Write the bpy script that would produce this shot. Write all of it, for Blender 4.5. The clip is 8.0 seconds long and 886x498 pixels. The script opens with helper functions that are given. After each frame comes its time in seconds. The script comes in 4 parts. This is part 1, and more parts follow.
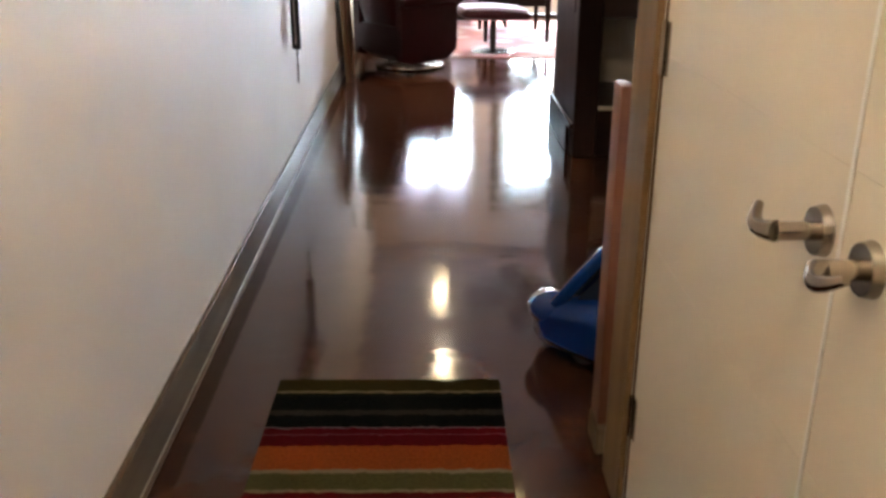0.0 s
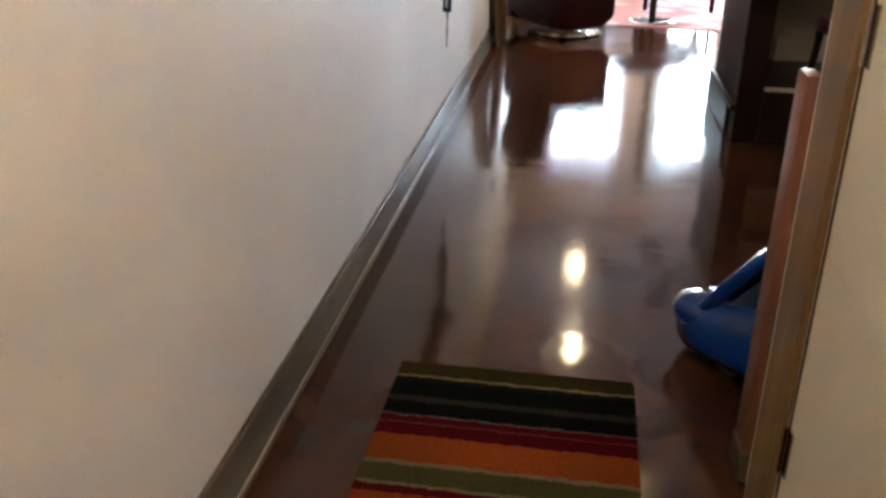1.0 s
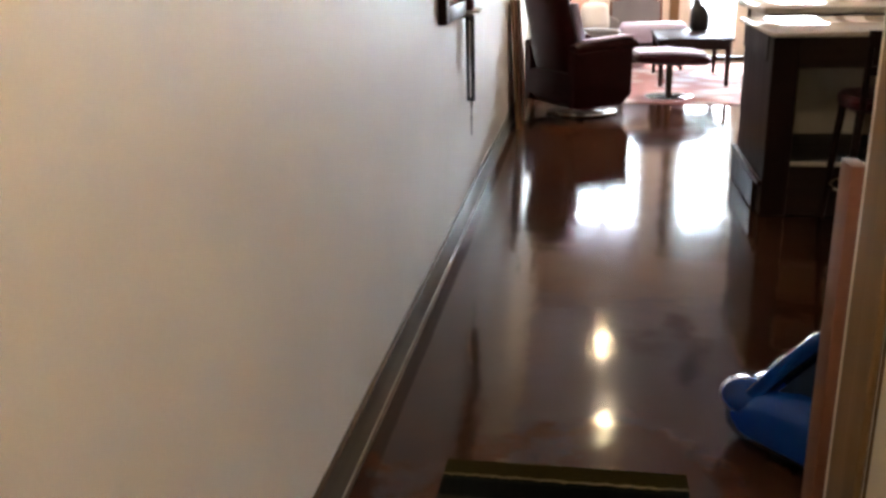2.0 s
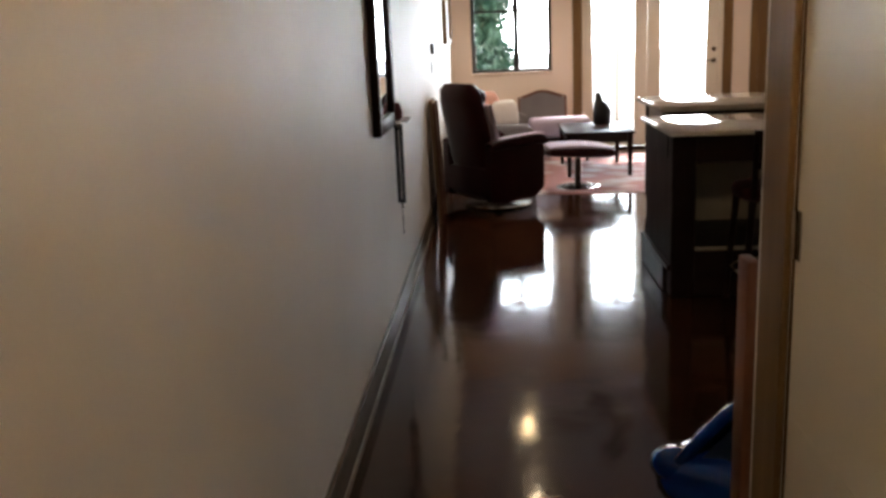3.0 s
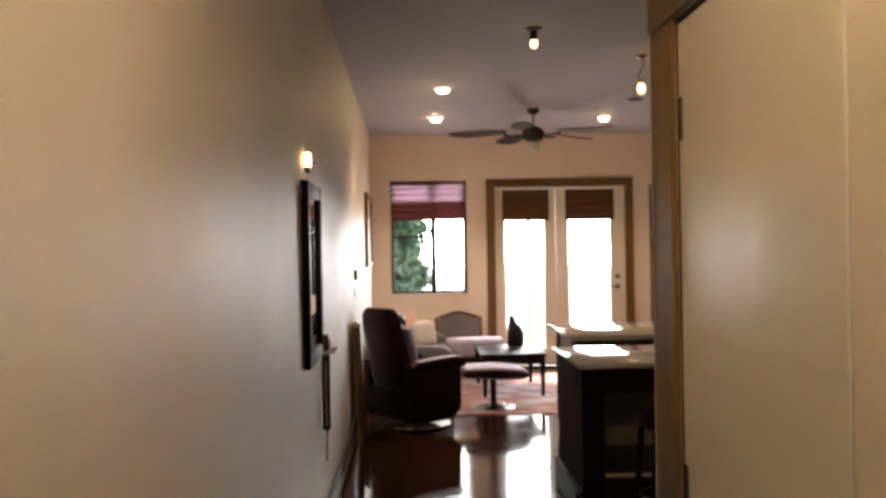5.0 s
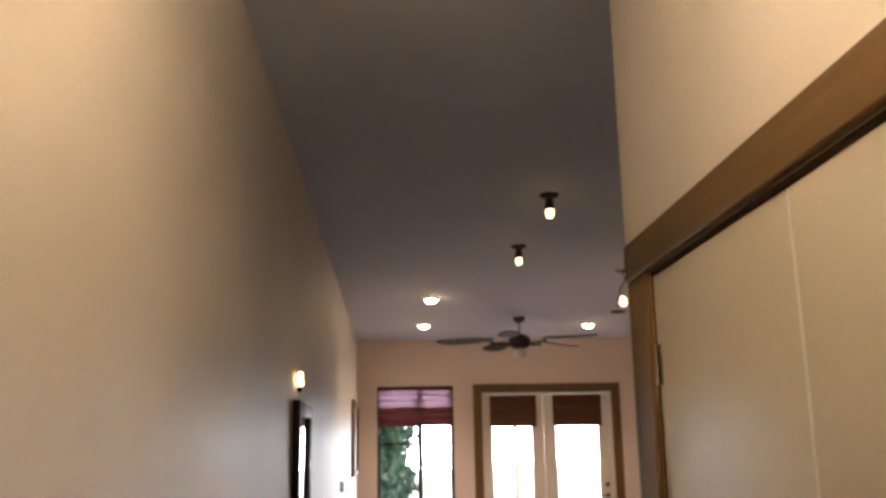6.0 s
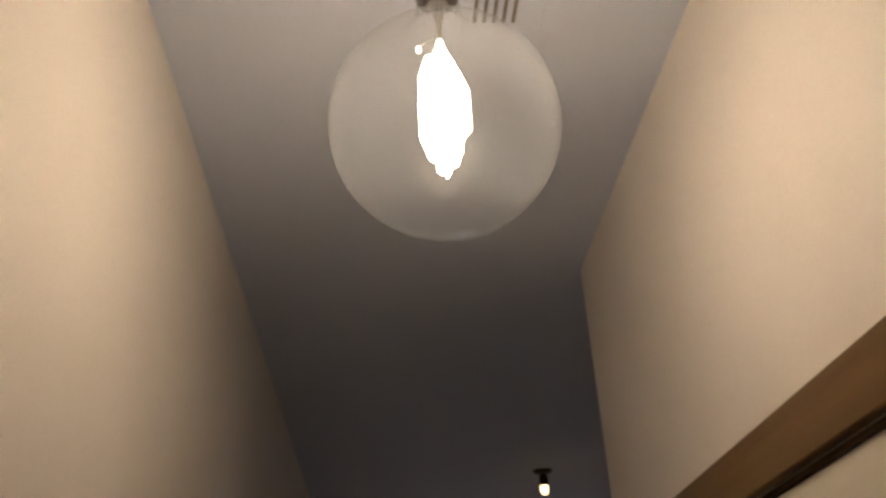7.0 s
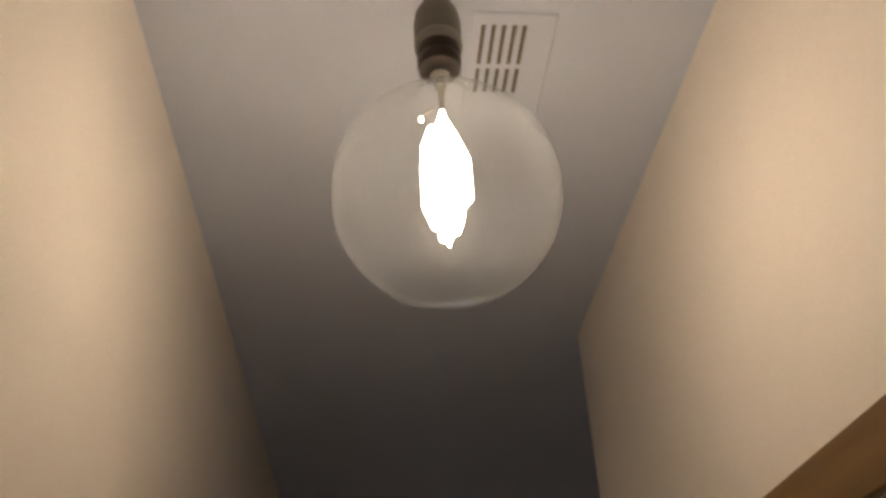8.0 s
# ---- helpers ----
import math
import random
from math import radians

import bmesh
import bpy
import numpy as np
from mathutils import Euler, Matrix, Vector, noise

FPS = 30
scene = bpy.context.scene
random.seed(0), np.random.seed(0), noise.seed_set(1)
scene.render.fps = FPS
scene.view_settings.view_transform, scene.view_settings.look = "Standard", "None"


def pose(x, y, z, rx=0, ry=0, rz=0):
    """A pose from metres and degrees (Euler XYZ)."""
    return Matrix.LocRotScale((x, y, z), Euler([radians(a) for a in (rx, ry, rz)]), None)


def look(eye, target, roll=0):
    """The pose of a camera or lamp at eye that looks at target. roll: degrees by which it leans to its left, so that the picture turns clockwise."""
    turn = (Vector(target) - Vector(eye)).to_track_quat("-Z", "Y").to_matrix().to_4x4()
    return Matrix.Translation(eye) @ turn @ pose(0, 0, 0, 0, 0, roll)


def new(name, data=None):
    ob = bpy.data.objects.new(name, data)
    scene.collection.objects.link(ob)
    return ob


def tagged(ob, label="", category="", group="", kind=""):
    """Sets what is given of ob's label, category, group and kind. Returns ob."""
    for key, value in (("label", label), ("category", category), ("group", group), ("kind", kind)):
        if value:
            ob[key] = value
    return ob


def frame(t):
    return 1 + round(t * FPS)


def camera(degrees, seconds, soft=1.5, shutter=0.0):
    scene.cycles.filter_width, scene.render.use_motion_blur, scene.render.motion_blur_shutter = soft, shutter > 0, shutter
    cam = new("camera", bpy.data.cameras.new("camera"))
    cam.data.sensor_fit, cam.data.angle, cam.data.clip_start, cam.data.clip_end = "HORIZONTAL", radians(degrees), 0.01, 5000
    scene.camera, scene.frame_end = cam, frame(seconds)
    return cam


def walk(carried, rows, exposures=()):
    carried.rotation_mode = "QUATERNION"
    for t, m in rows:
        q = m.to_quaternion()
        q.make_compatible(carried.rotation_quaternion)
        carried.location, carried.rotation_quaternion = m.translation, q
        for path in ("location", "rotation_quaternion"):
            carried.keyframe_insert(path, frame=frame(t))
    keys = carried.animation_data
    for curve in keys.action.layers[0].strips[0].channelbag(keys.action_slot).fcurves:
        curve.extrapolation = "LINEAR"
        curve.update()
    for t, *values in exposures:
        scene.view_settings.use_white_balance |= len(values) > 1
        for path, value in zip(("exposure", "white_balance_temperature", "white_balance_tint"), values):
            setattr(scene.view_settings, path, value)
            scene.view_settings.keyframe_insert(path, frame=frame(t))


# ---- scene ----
cam = camera(52.7, 8.0, soft=3.2)
PATH = [
    (0, (0.69, 1.131, 1.311), (0.727, 2.998, 0.595), 0.1),
    (0.2, (0.697, 1.209, 1.3), (0.611, 3.082, 0.602), 0.1),
    (0.5, (0.701, 1.27, 1.303), (0.476, 3.111, 0.553), 1.7),
    (1, (0.681, 1.3, 1.304), (0.418, 3.117, 0.511), 1.0),
    (1.5, (0.651, 1.315, 1.343), (0.348, 3.162, 0.637), 0.1),
    (2, (0.62, 1.311, 1.356), (0.306, 3.181, 0.72), -1.5),
    (2.2, (0.607, 1.258, 1.385), (0.303, 3.155, 0.829), -2.4),
    (3.3, (0.535, 0.988, 1.478), (0.481, 2.935, 1.024), -1.9),
    (3.5, (0.53, 0.947, 1.48), (0.513, 2.893, 1.019), -1.6),
    (4, (0.514, 0.859, 1.517), (0.536, 2.829, 1.172), -1.2),
    (4.2, (0.493, 0.831, 1.533), (0.532, 2.818, 1.309), -0.8),
    (5.3, (0.515, 0.743, 1.651), (0.607, 2.739, 1.735), -0.9),
    (5.5, (0.496, 0.715, 1.67), (0.601, 2.705, 1.842), -0.7),
    (5.8, (0.499, 0.679, 1.705), (0.606, 2.651, 2.021), -0.7),
    (6, (0.487, 0.639, 1.719), (0.598, 2.588, 2.155), -1.0),
    (6.2, (0.47, 0.593, 1.746), (0.591, 2.509, 2.306), -1.8),
    (6.5, (0.479, 0.471, 1.767), (0.607, 2.325, 2.504), -2.3),
    (6.7, (0.472, 0.445, 1.77), (0.608, 2.263, 2.592), -2.5),
    (7, (0.473, 0.425, 1.799), (0.61, 2.174, 2.759), -3.1),
    (7.3, (0.476, 0.431, 1.799), (0.618, 2.093, 2.903), -3.4),
    (7.6, (0.474, 0.365, 1.812), (0.607, 2.023, 2.923), -3.6),
    (8, (0.462, 0.422, 1.81), (0.614, 2.1, 2.887), -2.9),
]
# the clip's camera darkens its picture as the windows come into view, and again under the lamp
EXPOSURE = [(0.0, 2.4, 6250, 11), (0.5, 2.3, 6250, 11), (1.5, 2.3, 6350, 9), (2.2, 1.75, 6600, 11), (3.3, 0.5, 7300, 13), (4.2, 0.6, 7850, 15),
            (5.3, 0.7, 7950, 17), (5.9, 0.5, 7500, 17), (6.5, -0.05, 6550, 17), (7.0, -0.55, 6300, 16), (7.6, -0.80, 6300, 16), (8.0, -0.68, 6300, 16)]
walk(cam, [(t, look(eye, target, roll)) for t, eye, target, roll in PATH], EXPOSURE)

# ---------------------------------------------------------------- world and daylight
world = bpy.data.worlds.new("sky")
scene.world = world
world.use_nodes = True
wn = world.node_tree
sky = wn.nodes.new("ShaderNodeTexSky")
sky.sky_type = 'NISHITA'
sky.sun_disc = False
sky.sun_elevation = radians(52)
sky.sun_rotation = radians(40)
wn.links.new(sky.outputs[0], wn.nodes["Background"].inputs[0])
wn.nodes["Background"].inputs[1].default_value = 0.15

sun_data = bpy.data.lights.new("sun", 'SUN')
sun_data.energy = 5.0
sun_data.angle = radians(0.6)
sun_data.color = (1.0, 0.95, 0.88)
sun = new("sun", sun_data)
sun.matrix_world = look((12, 26, 18), (3, 13, 0))

BULB = 95.0      # glow of the pendant's bulb
CAN = 72.0        # glow of the recessed lamps
SPOT = 6.5       # glow of the small ceiling spots
DAY = 22.0         # glow of the backdrop panel that stands in for daylight


# ---------------------------------------------------------------- materials
def mat(name, a, b=None, rough=0.5, metal=0.0, grain=60.0, cloud=3.0, bump=0.1, rvar=0.08, stretch=(1, 1, 1), coat=0.0, spec=0.5):
    """A surface between two colours: a coarse cloud and a fine grain, with fine relief."""
    m = bpy.data.materials.new(name)
    m.use_nodes = True
    t = m.node_tree
    n, l = t.nodes, t.links
    p = n["Principled BSDF"]
    b = b or tuple(c * 0.82 for c in a)
    co = n.new("ShaderNodeTexCoord")
    mp = n.new("ShaderNodeMapping")
    mp.inputs["Scale"].default_value = stretch
    l.new(co.outputs["Object"], mp.inputs[0])
    n1, n2 = n.new("ShaderNodeTexNoise"), n.new("ShaderNodeTexNoise")
    n1.inputs["Scale"].default_value, n2.inputs["Scale"].default_value = cloud, grain
    n1.inputs["Detail"].default_value, n2.inputs["Detail"].default_value = 4, 3
    l.new(mp.outputs[0], n1.inputs[0])
    l.new(mp.outputs[0], n2.inputs[0])
    add = n.new("ShaderNodeMath")
    add.operation = 'MULTIPLY_ADD'
    add.inputs[1].default_value = 0.35
    l.new(n2.outputs[0], add.inputs[0])
    half = n.new("ShaderNodeMath")
    half.operation = 'MULTIPLY_ADD'
    half.inputs[1].default_value, half.inputs[2].default_value = 1.3, -0.35
    l.new(n1.outputs[0], half.inputs[0])
    l.new(half.outputs[0], add.inputs[2])
    mix = n.new("ShaderNodeMix")
    mix.data_type = 'RGBA'
    mix.inputs[6].default_value, mix.inputs[7].default_value = (*a, 1), (*b, 1)
    l.new(add.outputs[0], mix.inputs[0])
    l.new(mix.outputs[2], p.inputs["Base Color"])
    rr = n.new("ShaderNodeMapRange")
    rr.inputs[3].default_value, rr.inputs[4].default_value = max(0.02, rough - rvar), rough + rvar
    l.new(n1.outputs[0], rr.inputs[0])
    l.new(rr.outputs[0], p.inputs["Roughness"])
    p.inputs["Metallic"].default_value = metal
    p.inputs["Coat Weight"].default_value = coat
    p.inputs["Coat Roughness"].default_value = 0.08
    p.inputs["Specular IOR Level"].default_value = spec
    if bump:
        bp = n.new("ShaderNodeBump")
        bp.inputs["Strength"].default_value = bump
        bp.inputs["Distance"].default_value = 0.004
        l.new(n2.outputs[0], bp.inputs["Height"])
        l.new(bp.outputs[0], p.inputs["Normal"])
    return m


def wood(name, a, b, rough=0.4, along="z", coat=0.0, spec=0.5):
    s = {"x": (0.12, 1.6, 1.6), "y": (1.6, 0.12, 1.6), "z": (1.6, 1.6, 0.12)}[along]
    return mat(name, a, b, rough, grain=70, cloud=9, bump=0.12, stretch=s, coat=coat, spec=spec)


def glow(name, colour, strength):
    m = bpy.data.materials.new(name)
    m.use_nodes = True
    p = m.node_tree.nodes["Principled BSDF"]
    p.inputs["Base Color"].default_value = (0.9, 0.9, 0.88, 1)
    p.inputs["Emission Color"].default_value = (*colour, 1)
    p.inputs["Emission Strength"].default_value = strength
    return m


def clear(name, tint=(1, 1, 1), haze=0.0, rough=0.01, sheen_least=0.035):
    """Thin clear glass: what is behind shows through, with a glossy sheen and a dusty, glowing veil."""
    m = bpy.data.materials.new(name)
    m.use_nodes = True
    n, l = m.node_tree.nodes, m.node_tree.links
    n.remove(n["Principled BSDF"])
    tr, gl, fr = (n.new("ShaderNodeBsdf" + k) for k in ("Transparent", "Glossy", "Translucent"))
    tr.inputs[0].default_value = (*tint, 1)
    gl.inputs["Roughness"].default_value = rough
    fr.inputs[0].default_value = (0.78, 0.86, 0.96, 1)
    veil, sheen, lw, pw, f = (n.new("ShaderNode" + k) for k in ("MixShader", "MixShader", "LayerWeight", "Math", "MapRange"))
    pw.operation = 'POWER'
    pw.inputs[1].default_value = 4.0
    l.new(lw.outputs["Facing"], pw.inputs[0])
    l.new(pw.outputs[0], f.inputs[0])
    f.inputs[3].default_value, f.inputs[4].default_value = sheen_least, 0.6
    nz, hz, co = n.new("ShaderNodeTexNoise"), n.new("ShaderNodeMapRange"), n.new("ShaderNodeTexCoord")
    nz.inputs["Scale"].default_value, nz.inputs["Detail"].default_value = 9.0, 4
    hz.inputs[1].default_value, hz.inputs[2].default_value = 0.3, 0.7
    hz.inputs[3].default_value, hz.inputs[4].default_value = haze * 0.35, haze * 1.7
    l.new(co.outputs["Object"], nz.inputs[0])
    l.new(nz.outputs[0], hz.inputs[0])
    l.new(hz.outputs[0], veil.inputs[0])
    l.new(tr.outputs[0], veil.inputs[1])
    l.new(fr.outputs[0], veil.inputs[2])
    l.new(f.outputs[0], sheen.inputs[0])
    l.new(veil.outputs[0], sheen.inputs[1])
    l.new(gl.outputs[0], sheen.inputs[2])
    l.new(sheen.outputs[0], n["Material Output"].inputs[0])
    return m


PLASTER = mat("cream_plaster", (0.76, 0.70, 0.63), (0.66, 0.60, 0.53), 0.52, grain=110, cloud=1.6, bump=0.2)
PEACH = mat("peach_plaster", (0.90, 0.76, 0.65), (0.84, 0.70, 0.59), 0.6, grain=140, cloud=1.5, bump=0.12)
# cool paint; some of the windows' blue daylight is put into the colour
CEIL = mat("blue_tinted_ceiling_paint", (0.60, 0.63, 0.72), (0.55, 0.575, 0.66), 0.7, grain=160, cloud=1.0, bump=0.1)
DOORPAINT = mat("cream_door_paint", (0.72, 0.66, 0.54), (0.66, 0.60, 0.49), 0.32, grain=30, cloud=1.6, bump=0.04)
TRIMPAINT = mat("ivory_trim_paint", (0.78, 0.70, 0.58), (0.72, 0.64, 0.52), 0.35, grain=40, cloud=3, bump=0.05)
CASING = wood("brown_casing_wood", (0.235, 0.138, 0.058), (0.125, 0.070, 0.030), 0.46, coat=0.0, spec=0.22)
# darker copy of the casing wood; the recess's shade is in its colour
SHADEDJAMB = wood("shaded_jamb_wood", (0.13, 0.072, 0.030), (0.07, 0.038, 0.016), 0.5, coat=0.0, spec=0.2)
CASINGX = wood("brown_header_wood", (0.19, 0.118, 0.052), (0.10, 0.058, 0.026), 0.45, "x", spec=0.28)
CASINGY = wood("brown_lintel_wood", (0.19, 0.118, 0.052), (0.10, 0.058, 0.026), 0.45, "y", spec=0.28)
BASEB = wood("taupe_skirting_wood", (0.135, 0.096, 0.058), (0.080, 0.056, 0.034), 0.45, "y", coat=0.0, spec=0.14)
CEDAR = wood("cedar_board", (0.19, 0.070, 0.036), (0.12, 0.043, 0.022), 0.5)
DARKWOOD = wood("espresso_wood", (0.024, 0.011, 0.009), (0.011, 0.005, 0.005), 0.42, coat=0.0, spec=0.07)
DARKWOODX = wood("espresso_wood_long", (0.030, 0.015, 0.011), (0.014, 0.007, 0.006), 0.42, "x", coat=0.0, spec=0.12)
BLACKFRAME = mat("black_frame", (0.02, 0.018, 0.018), (0.012, 0.011, 0.01), 0.35, grain=80, bump=0.05)
LEATHER = mat("oxblood_leather", (0.042, 0.005, 0.0075), (0.018, 0.0028, 0.004), 0.36, grain=220, cloud=6, bump=0.2, spec=0.14)
CHROME = mat("brushed_chrome", (0.62, 0.60, 0.57), (0.52, 0.50, 0.47), 0.2, metal=1.0, grain=200, bump=0.03)
NICKEL = mat("satin_nickel", (0.42, 0.37, 0.31), (0.34, 0.29, 0.24), 0.2, metal=1.0, grain=200, bump=0.03)
BRONZE = mat("dark_bronze", (0.05, 0.032, 0.022), (0.03, 0.02, 0.015), 0.4, metal=0.7, grain=120, bump=0.08)
GREYCAP = mat("grey_lamp_cap", (0.24, 0.215, 0.18), (0.18, 0.16, 0.135), 0.35, metal=0.3, grain=90, bump=0.05)
BLUE = mat("glossy_blue_plastic", (0.002, 0.036, 0.20), (0.0015, 0.025, 0.15), 0.12, grain=60, cloud=4, bump=0.03, coat=0.5)
BLACKPLASTIC = mat("black_plastic", (0.015, 0.015, 0.018), (0.01, 0.01, 0.011), 0.3, grain=100, bump=0.05)
COUNTER = mat("pale_stone_counter", (0.70, 0.63, 0.53), (0.58, 0.50, 0.41), 0.10, grain=45, cloud=8, bump=0.02, rvar=0.04)
SMOKE = mat("taupe_panel", (0.50, 0.43, 0.34), (0.40, 0.34, 0.26), 0.4, grain=50, cloud=3, bump=0.05)
GREYCLOTH = mat("grey_upholstery", (0.20, 0.18, 0.18), (0.14, 0.125, 0.13), 0.9, grain=260, cloud=5, bump=0.35)
LILAC = mat("pale_lilac_cloth_and_sheen", (0.56, 0.50, 0.64), (0.44, 0.39, 0.52), 0.85, grain=200, cloud=5, bump=0.3)
PINKCLOTH = mat("pink_cushion_cloth", (0.75, 0.42, 0.33), (0.65, 0.34, 0.27), 0.85, grain=200, cloud=5, bump=0.3)
WHITECLOTH = mat("white_cushion_cloth", (0.75, 0.70, 0.66), (0.64, 0.58, 0.55), 0.85, grain=200, cloud=5, bump=0.3)
BAMBOO = mat("brown_woven_shade", (0.16, 0.065, 0.03), (0.08, 0.032, 0.016), 0.7, grain=90, cloud=12, bump=0.3, stretch=(0.25, 1, 3))
REDSHADE = mat("red_brown_shade", (0.17, 0.055, 0.045), (0.11, 0.035, 0.03), 0.75, grain=90, cloud=12, bump=0.3, stretch=(0.25, 1, 3))


def lets_light_through(m, colour, share):
    """Thin cloth: part of the light that falls on the back shows on the front."""
    n, l = m.node_tree.nodes, m.node_tree.links
    tr, mx = n.new("ShaderNodeBsdfTranslucent"), n.new("ShaderNodeMixShader")
    tr.inputs[0].default_value = (*colour, 1)
    mx.inputs[0].default_value = share
    l.new(n["Principled BSDF"].outputs[0], mx.inputs[1])
    l.new(tr.outputs[0], mx.inputs[2])
    l.new(mx.outputs[0], n["Material Output"].inputs[0])


LILACSHADE = mat("thin_lilac_shade", (0.42, 0.29, 0.33), (0.34, 0.22, 0.26), 0.75, grain=90, cloud=12, bump=0.3, stretch=(0.25, 1, 3))
lets_light_through(LILACSHADE, (0.58, 0.45, 0.52), 0.6)
lets_light_through(REDSHADE, (0.30, 0.14, 0.15), 0.4)
lets_light_through(BAMBOO, (0.16, 0.07, 0.03), 0.25)
WHITEPLASTIC = mat("white_plastic", (0.82, 0.81, 0.78), (0.76, 0.75, 0.71), 0.4, grain=90, bump=0.03)
PALEGLINT = mat("pale_glint", (0.40, 0.36, 0.30), (0.22, 0.19, 0.15), 0.5, grain=30, cloud=5, bump=0.05)
TANWOOD = wood("tan_board_wood", (0.34, 0.23, 0.14), (0.24, 0.15, 0.085), 0.5, spec=0.25)
CONCRETE = mat("patio_concrete", (0.56, 0.54, 0.51), (0.46, 0.44, 0.41), 0.85, grain=40, cloud=1.5, bump=0.2)
FENCE = mat("pale_fence_wood", (0.55, 0.50, 0.45), (0.42, 0.38, 0.33), 0.8, grain=50, cloud=3, bump=0.2, stretch=(2, 2, 0.2))
BARK = mat("bark", (0.10, 0.07, 0.05), (0.05, 0.035, 0.025), 0.9, grain=40, cloud=9, bump=0.6, stretch=(2, 2, 0.4))
FOLIAGE = mat("green_leaves", (0.032, 0.11, 0.070), (0.05, 0.14, 0.085), 0.45, grain=12, cloud=2, bump=0.1)
ARTPAPER = mat("faded_print", (0.62, 0.55, 0.45), (0.30, 0.24, 0.20), 0.6, grain=9, cloud=4, bump=0.02)
DARKSLOT = mat("dark_slot", (0.20, 0.16, 0.125), (0.15, 0.12, 0.09), 0.8, grain=60, bump=0.0)
PANE = clear("window_pane")
# the haze also gives the globe the bulb's soft halo
GLOBEGLASS = clear("globe_glass", (0.96, 0.95, 0.93), haze=0.024, sheen_least=0.004)
TOYGLASS = mat("dark_toy_window", (0.02, 0.035, 0.07), (0.012, 0.02, 0.05), 0.1, grain=60, bump=0.0)
BULBGLOW = glow("warm_bulb", (1.0, 0.80, 0.54), BULB)
CANGLOW = glow("warm_recessed_lamp", (1.0, 0.76, 0.43), CAN)
SPOTGLOW = glow("warm_spot_lamp", (1.0, 0.70, 0.32), SPOT)
DAYGLOW = glow("daylight_panel_glow", (0.74, 0.87, 1.0), DAY)

MIRROR = bpy.data.materials.new("mirror_silver")
MIRROR.use_nodes = True
MIRROR.node_tree.nodes["Principled BSDF"].inputs["Metallic"].default_value = 1.0
MIRROR.node_tree.nodes["Principled BSDF"].inputs["Roughness"].default_value = 0.015
MIRROR.node_tree.nodes["Principled BSDF"].inputs["Base Color"].default_value = (0.86, 0.87, 0.86, 1)


def floor_material():
    """Dark stained, polished concrete: broad clouds, fine specks, slightly uneven gloss."""
    m = mat("polished_stained_concrete", (0.080, 0.0285, 0.014), (0.013, 0.0042, 0.0022), 0.095, grain=300, cloud=2.1, bump=0, rvar=0.035, spec=0.40)
    n, l = m.node_tree.nodes, m.node_tree.links
    wave, co, relief = n.new("ShaderNodeTexNoise"), n.new("ShaderNodeTexCoord"), n.new("ShaderNodeBump")
    wave.inputs["Scale"].default_value, wave.inputs["Detail"].default_value = 6.0, 2
    l.new(co.outputs["Object"], wave.inputs[0])
    relief.inputs["Strength"].default_value, relief.inputs["Distance"].default_value = 0.13, 0.01
    l.new(wave.outputs[0], relief.inputs["Height"])
    l.new(relief.outputs[0], n["Principled BSDF"].inputs["Normal"])
    return m


FLOOR = floor_material()


def stripes_material(name, length, stops):
    """Woven bands across the length of a mat. stops: (metres from the far edge, colour)."""
    m = mat(name, (0.1, 0.1, 0.1), rough=0.95, grain=300, bump=0.5, spec=0.0)
    n, l = m.node_tree.nodes, m.node_tree.links
    co, sep, div, ramp = (n.new("ShaderNode" + k) for k in ("TexCoord", "SeparateXYZ", "Math", "ValToRGB"))
    div.operation = 'DIVIDE'
    div.inputs[1].default_value = -length
    l.new(co.outputs["Object"], sep.inputs[0])
    fray, wob, off = n.new("ShaderNodeTexNoise"), n.new("ShaderNodeMath"), n.new("ShaderNodeMath")
    fray.inputs["Scale"].default_value = 38
    fray.inputs["Detail"].default_value = 5
    l.new(co.outputs["Object"], fray.inputs[0])
    wob.operation, off.operation = 'MULTIPLY_ADD', 'ADD'
    wob.inputs[1].default_value, wob.inputs[2].default_value = 0.022, -0.011
    l.new(fray.outputs[0], wob.inputs[0])
    l.new(wob.outputs[0], off.inputs[0])
    l.new(sep.outputs[1], off.inputs[1])
    l.new(off.outputs[0], div.inputs[0])
    l.new(div.outputs[0], ramp.inputs[0])
    r = ramp.color_ramp
    r.interpolation = 'CONSTANT'
    for i, (s, c) in enumerate(stops):
        e = r.elements[i] if i < 2 else r.elements.new(s / length)
        e.position, e.color = s / length, (*c, 1)
    speck = n.new("ShaderNodeTexNoise")
    speck.inputs["Scale"].default_value = 120
    l.new(co.outputs["Object"], speck.inputs[0])
    rng = n.new("ShaderNodeMapRange")
    rng.inputs[3].default_value, rng.inputs[4].default_value = 0.55, 1.35
    l.new(speck.outputs[0], rng.inputs[0])
    mul = n.new("ShaderNodeMix")
    mul.data_type, mul.blend_type = 'RGBA', 'MULTIPLY'
    mul.inputs[0].default_value = 1.0
    l.new(ramp.outputs[0], mul.inputs[6])
    l.new(rng.outputs[0], mul.inputs[7])
    l.new(mul.outputs[2], n["Principled BSDF"].inputs["Base Color"])
    return m


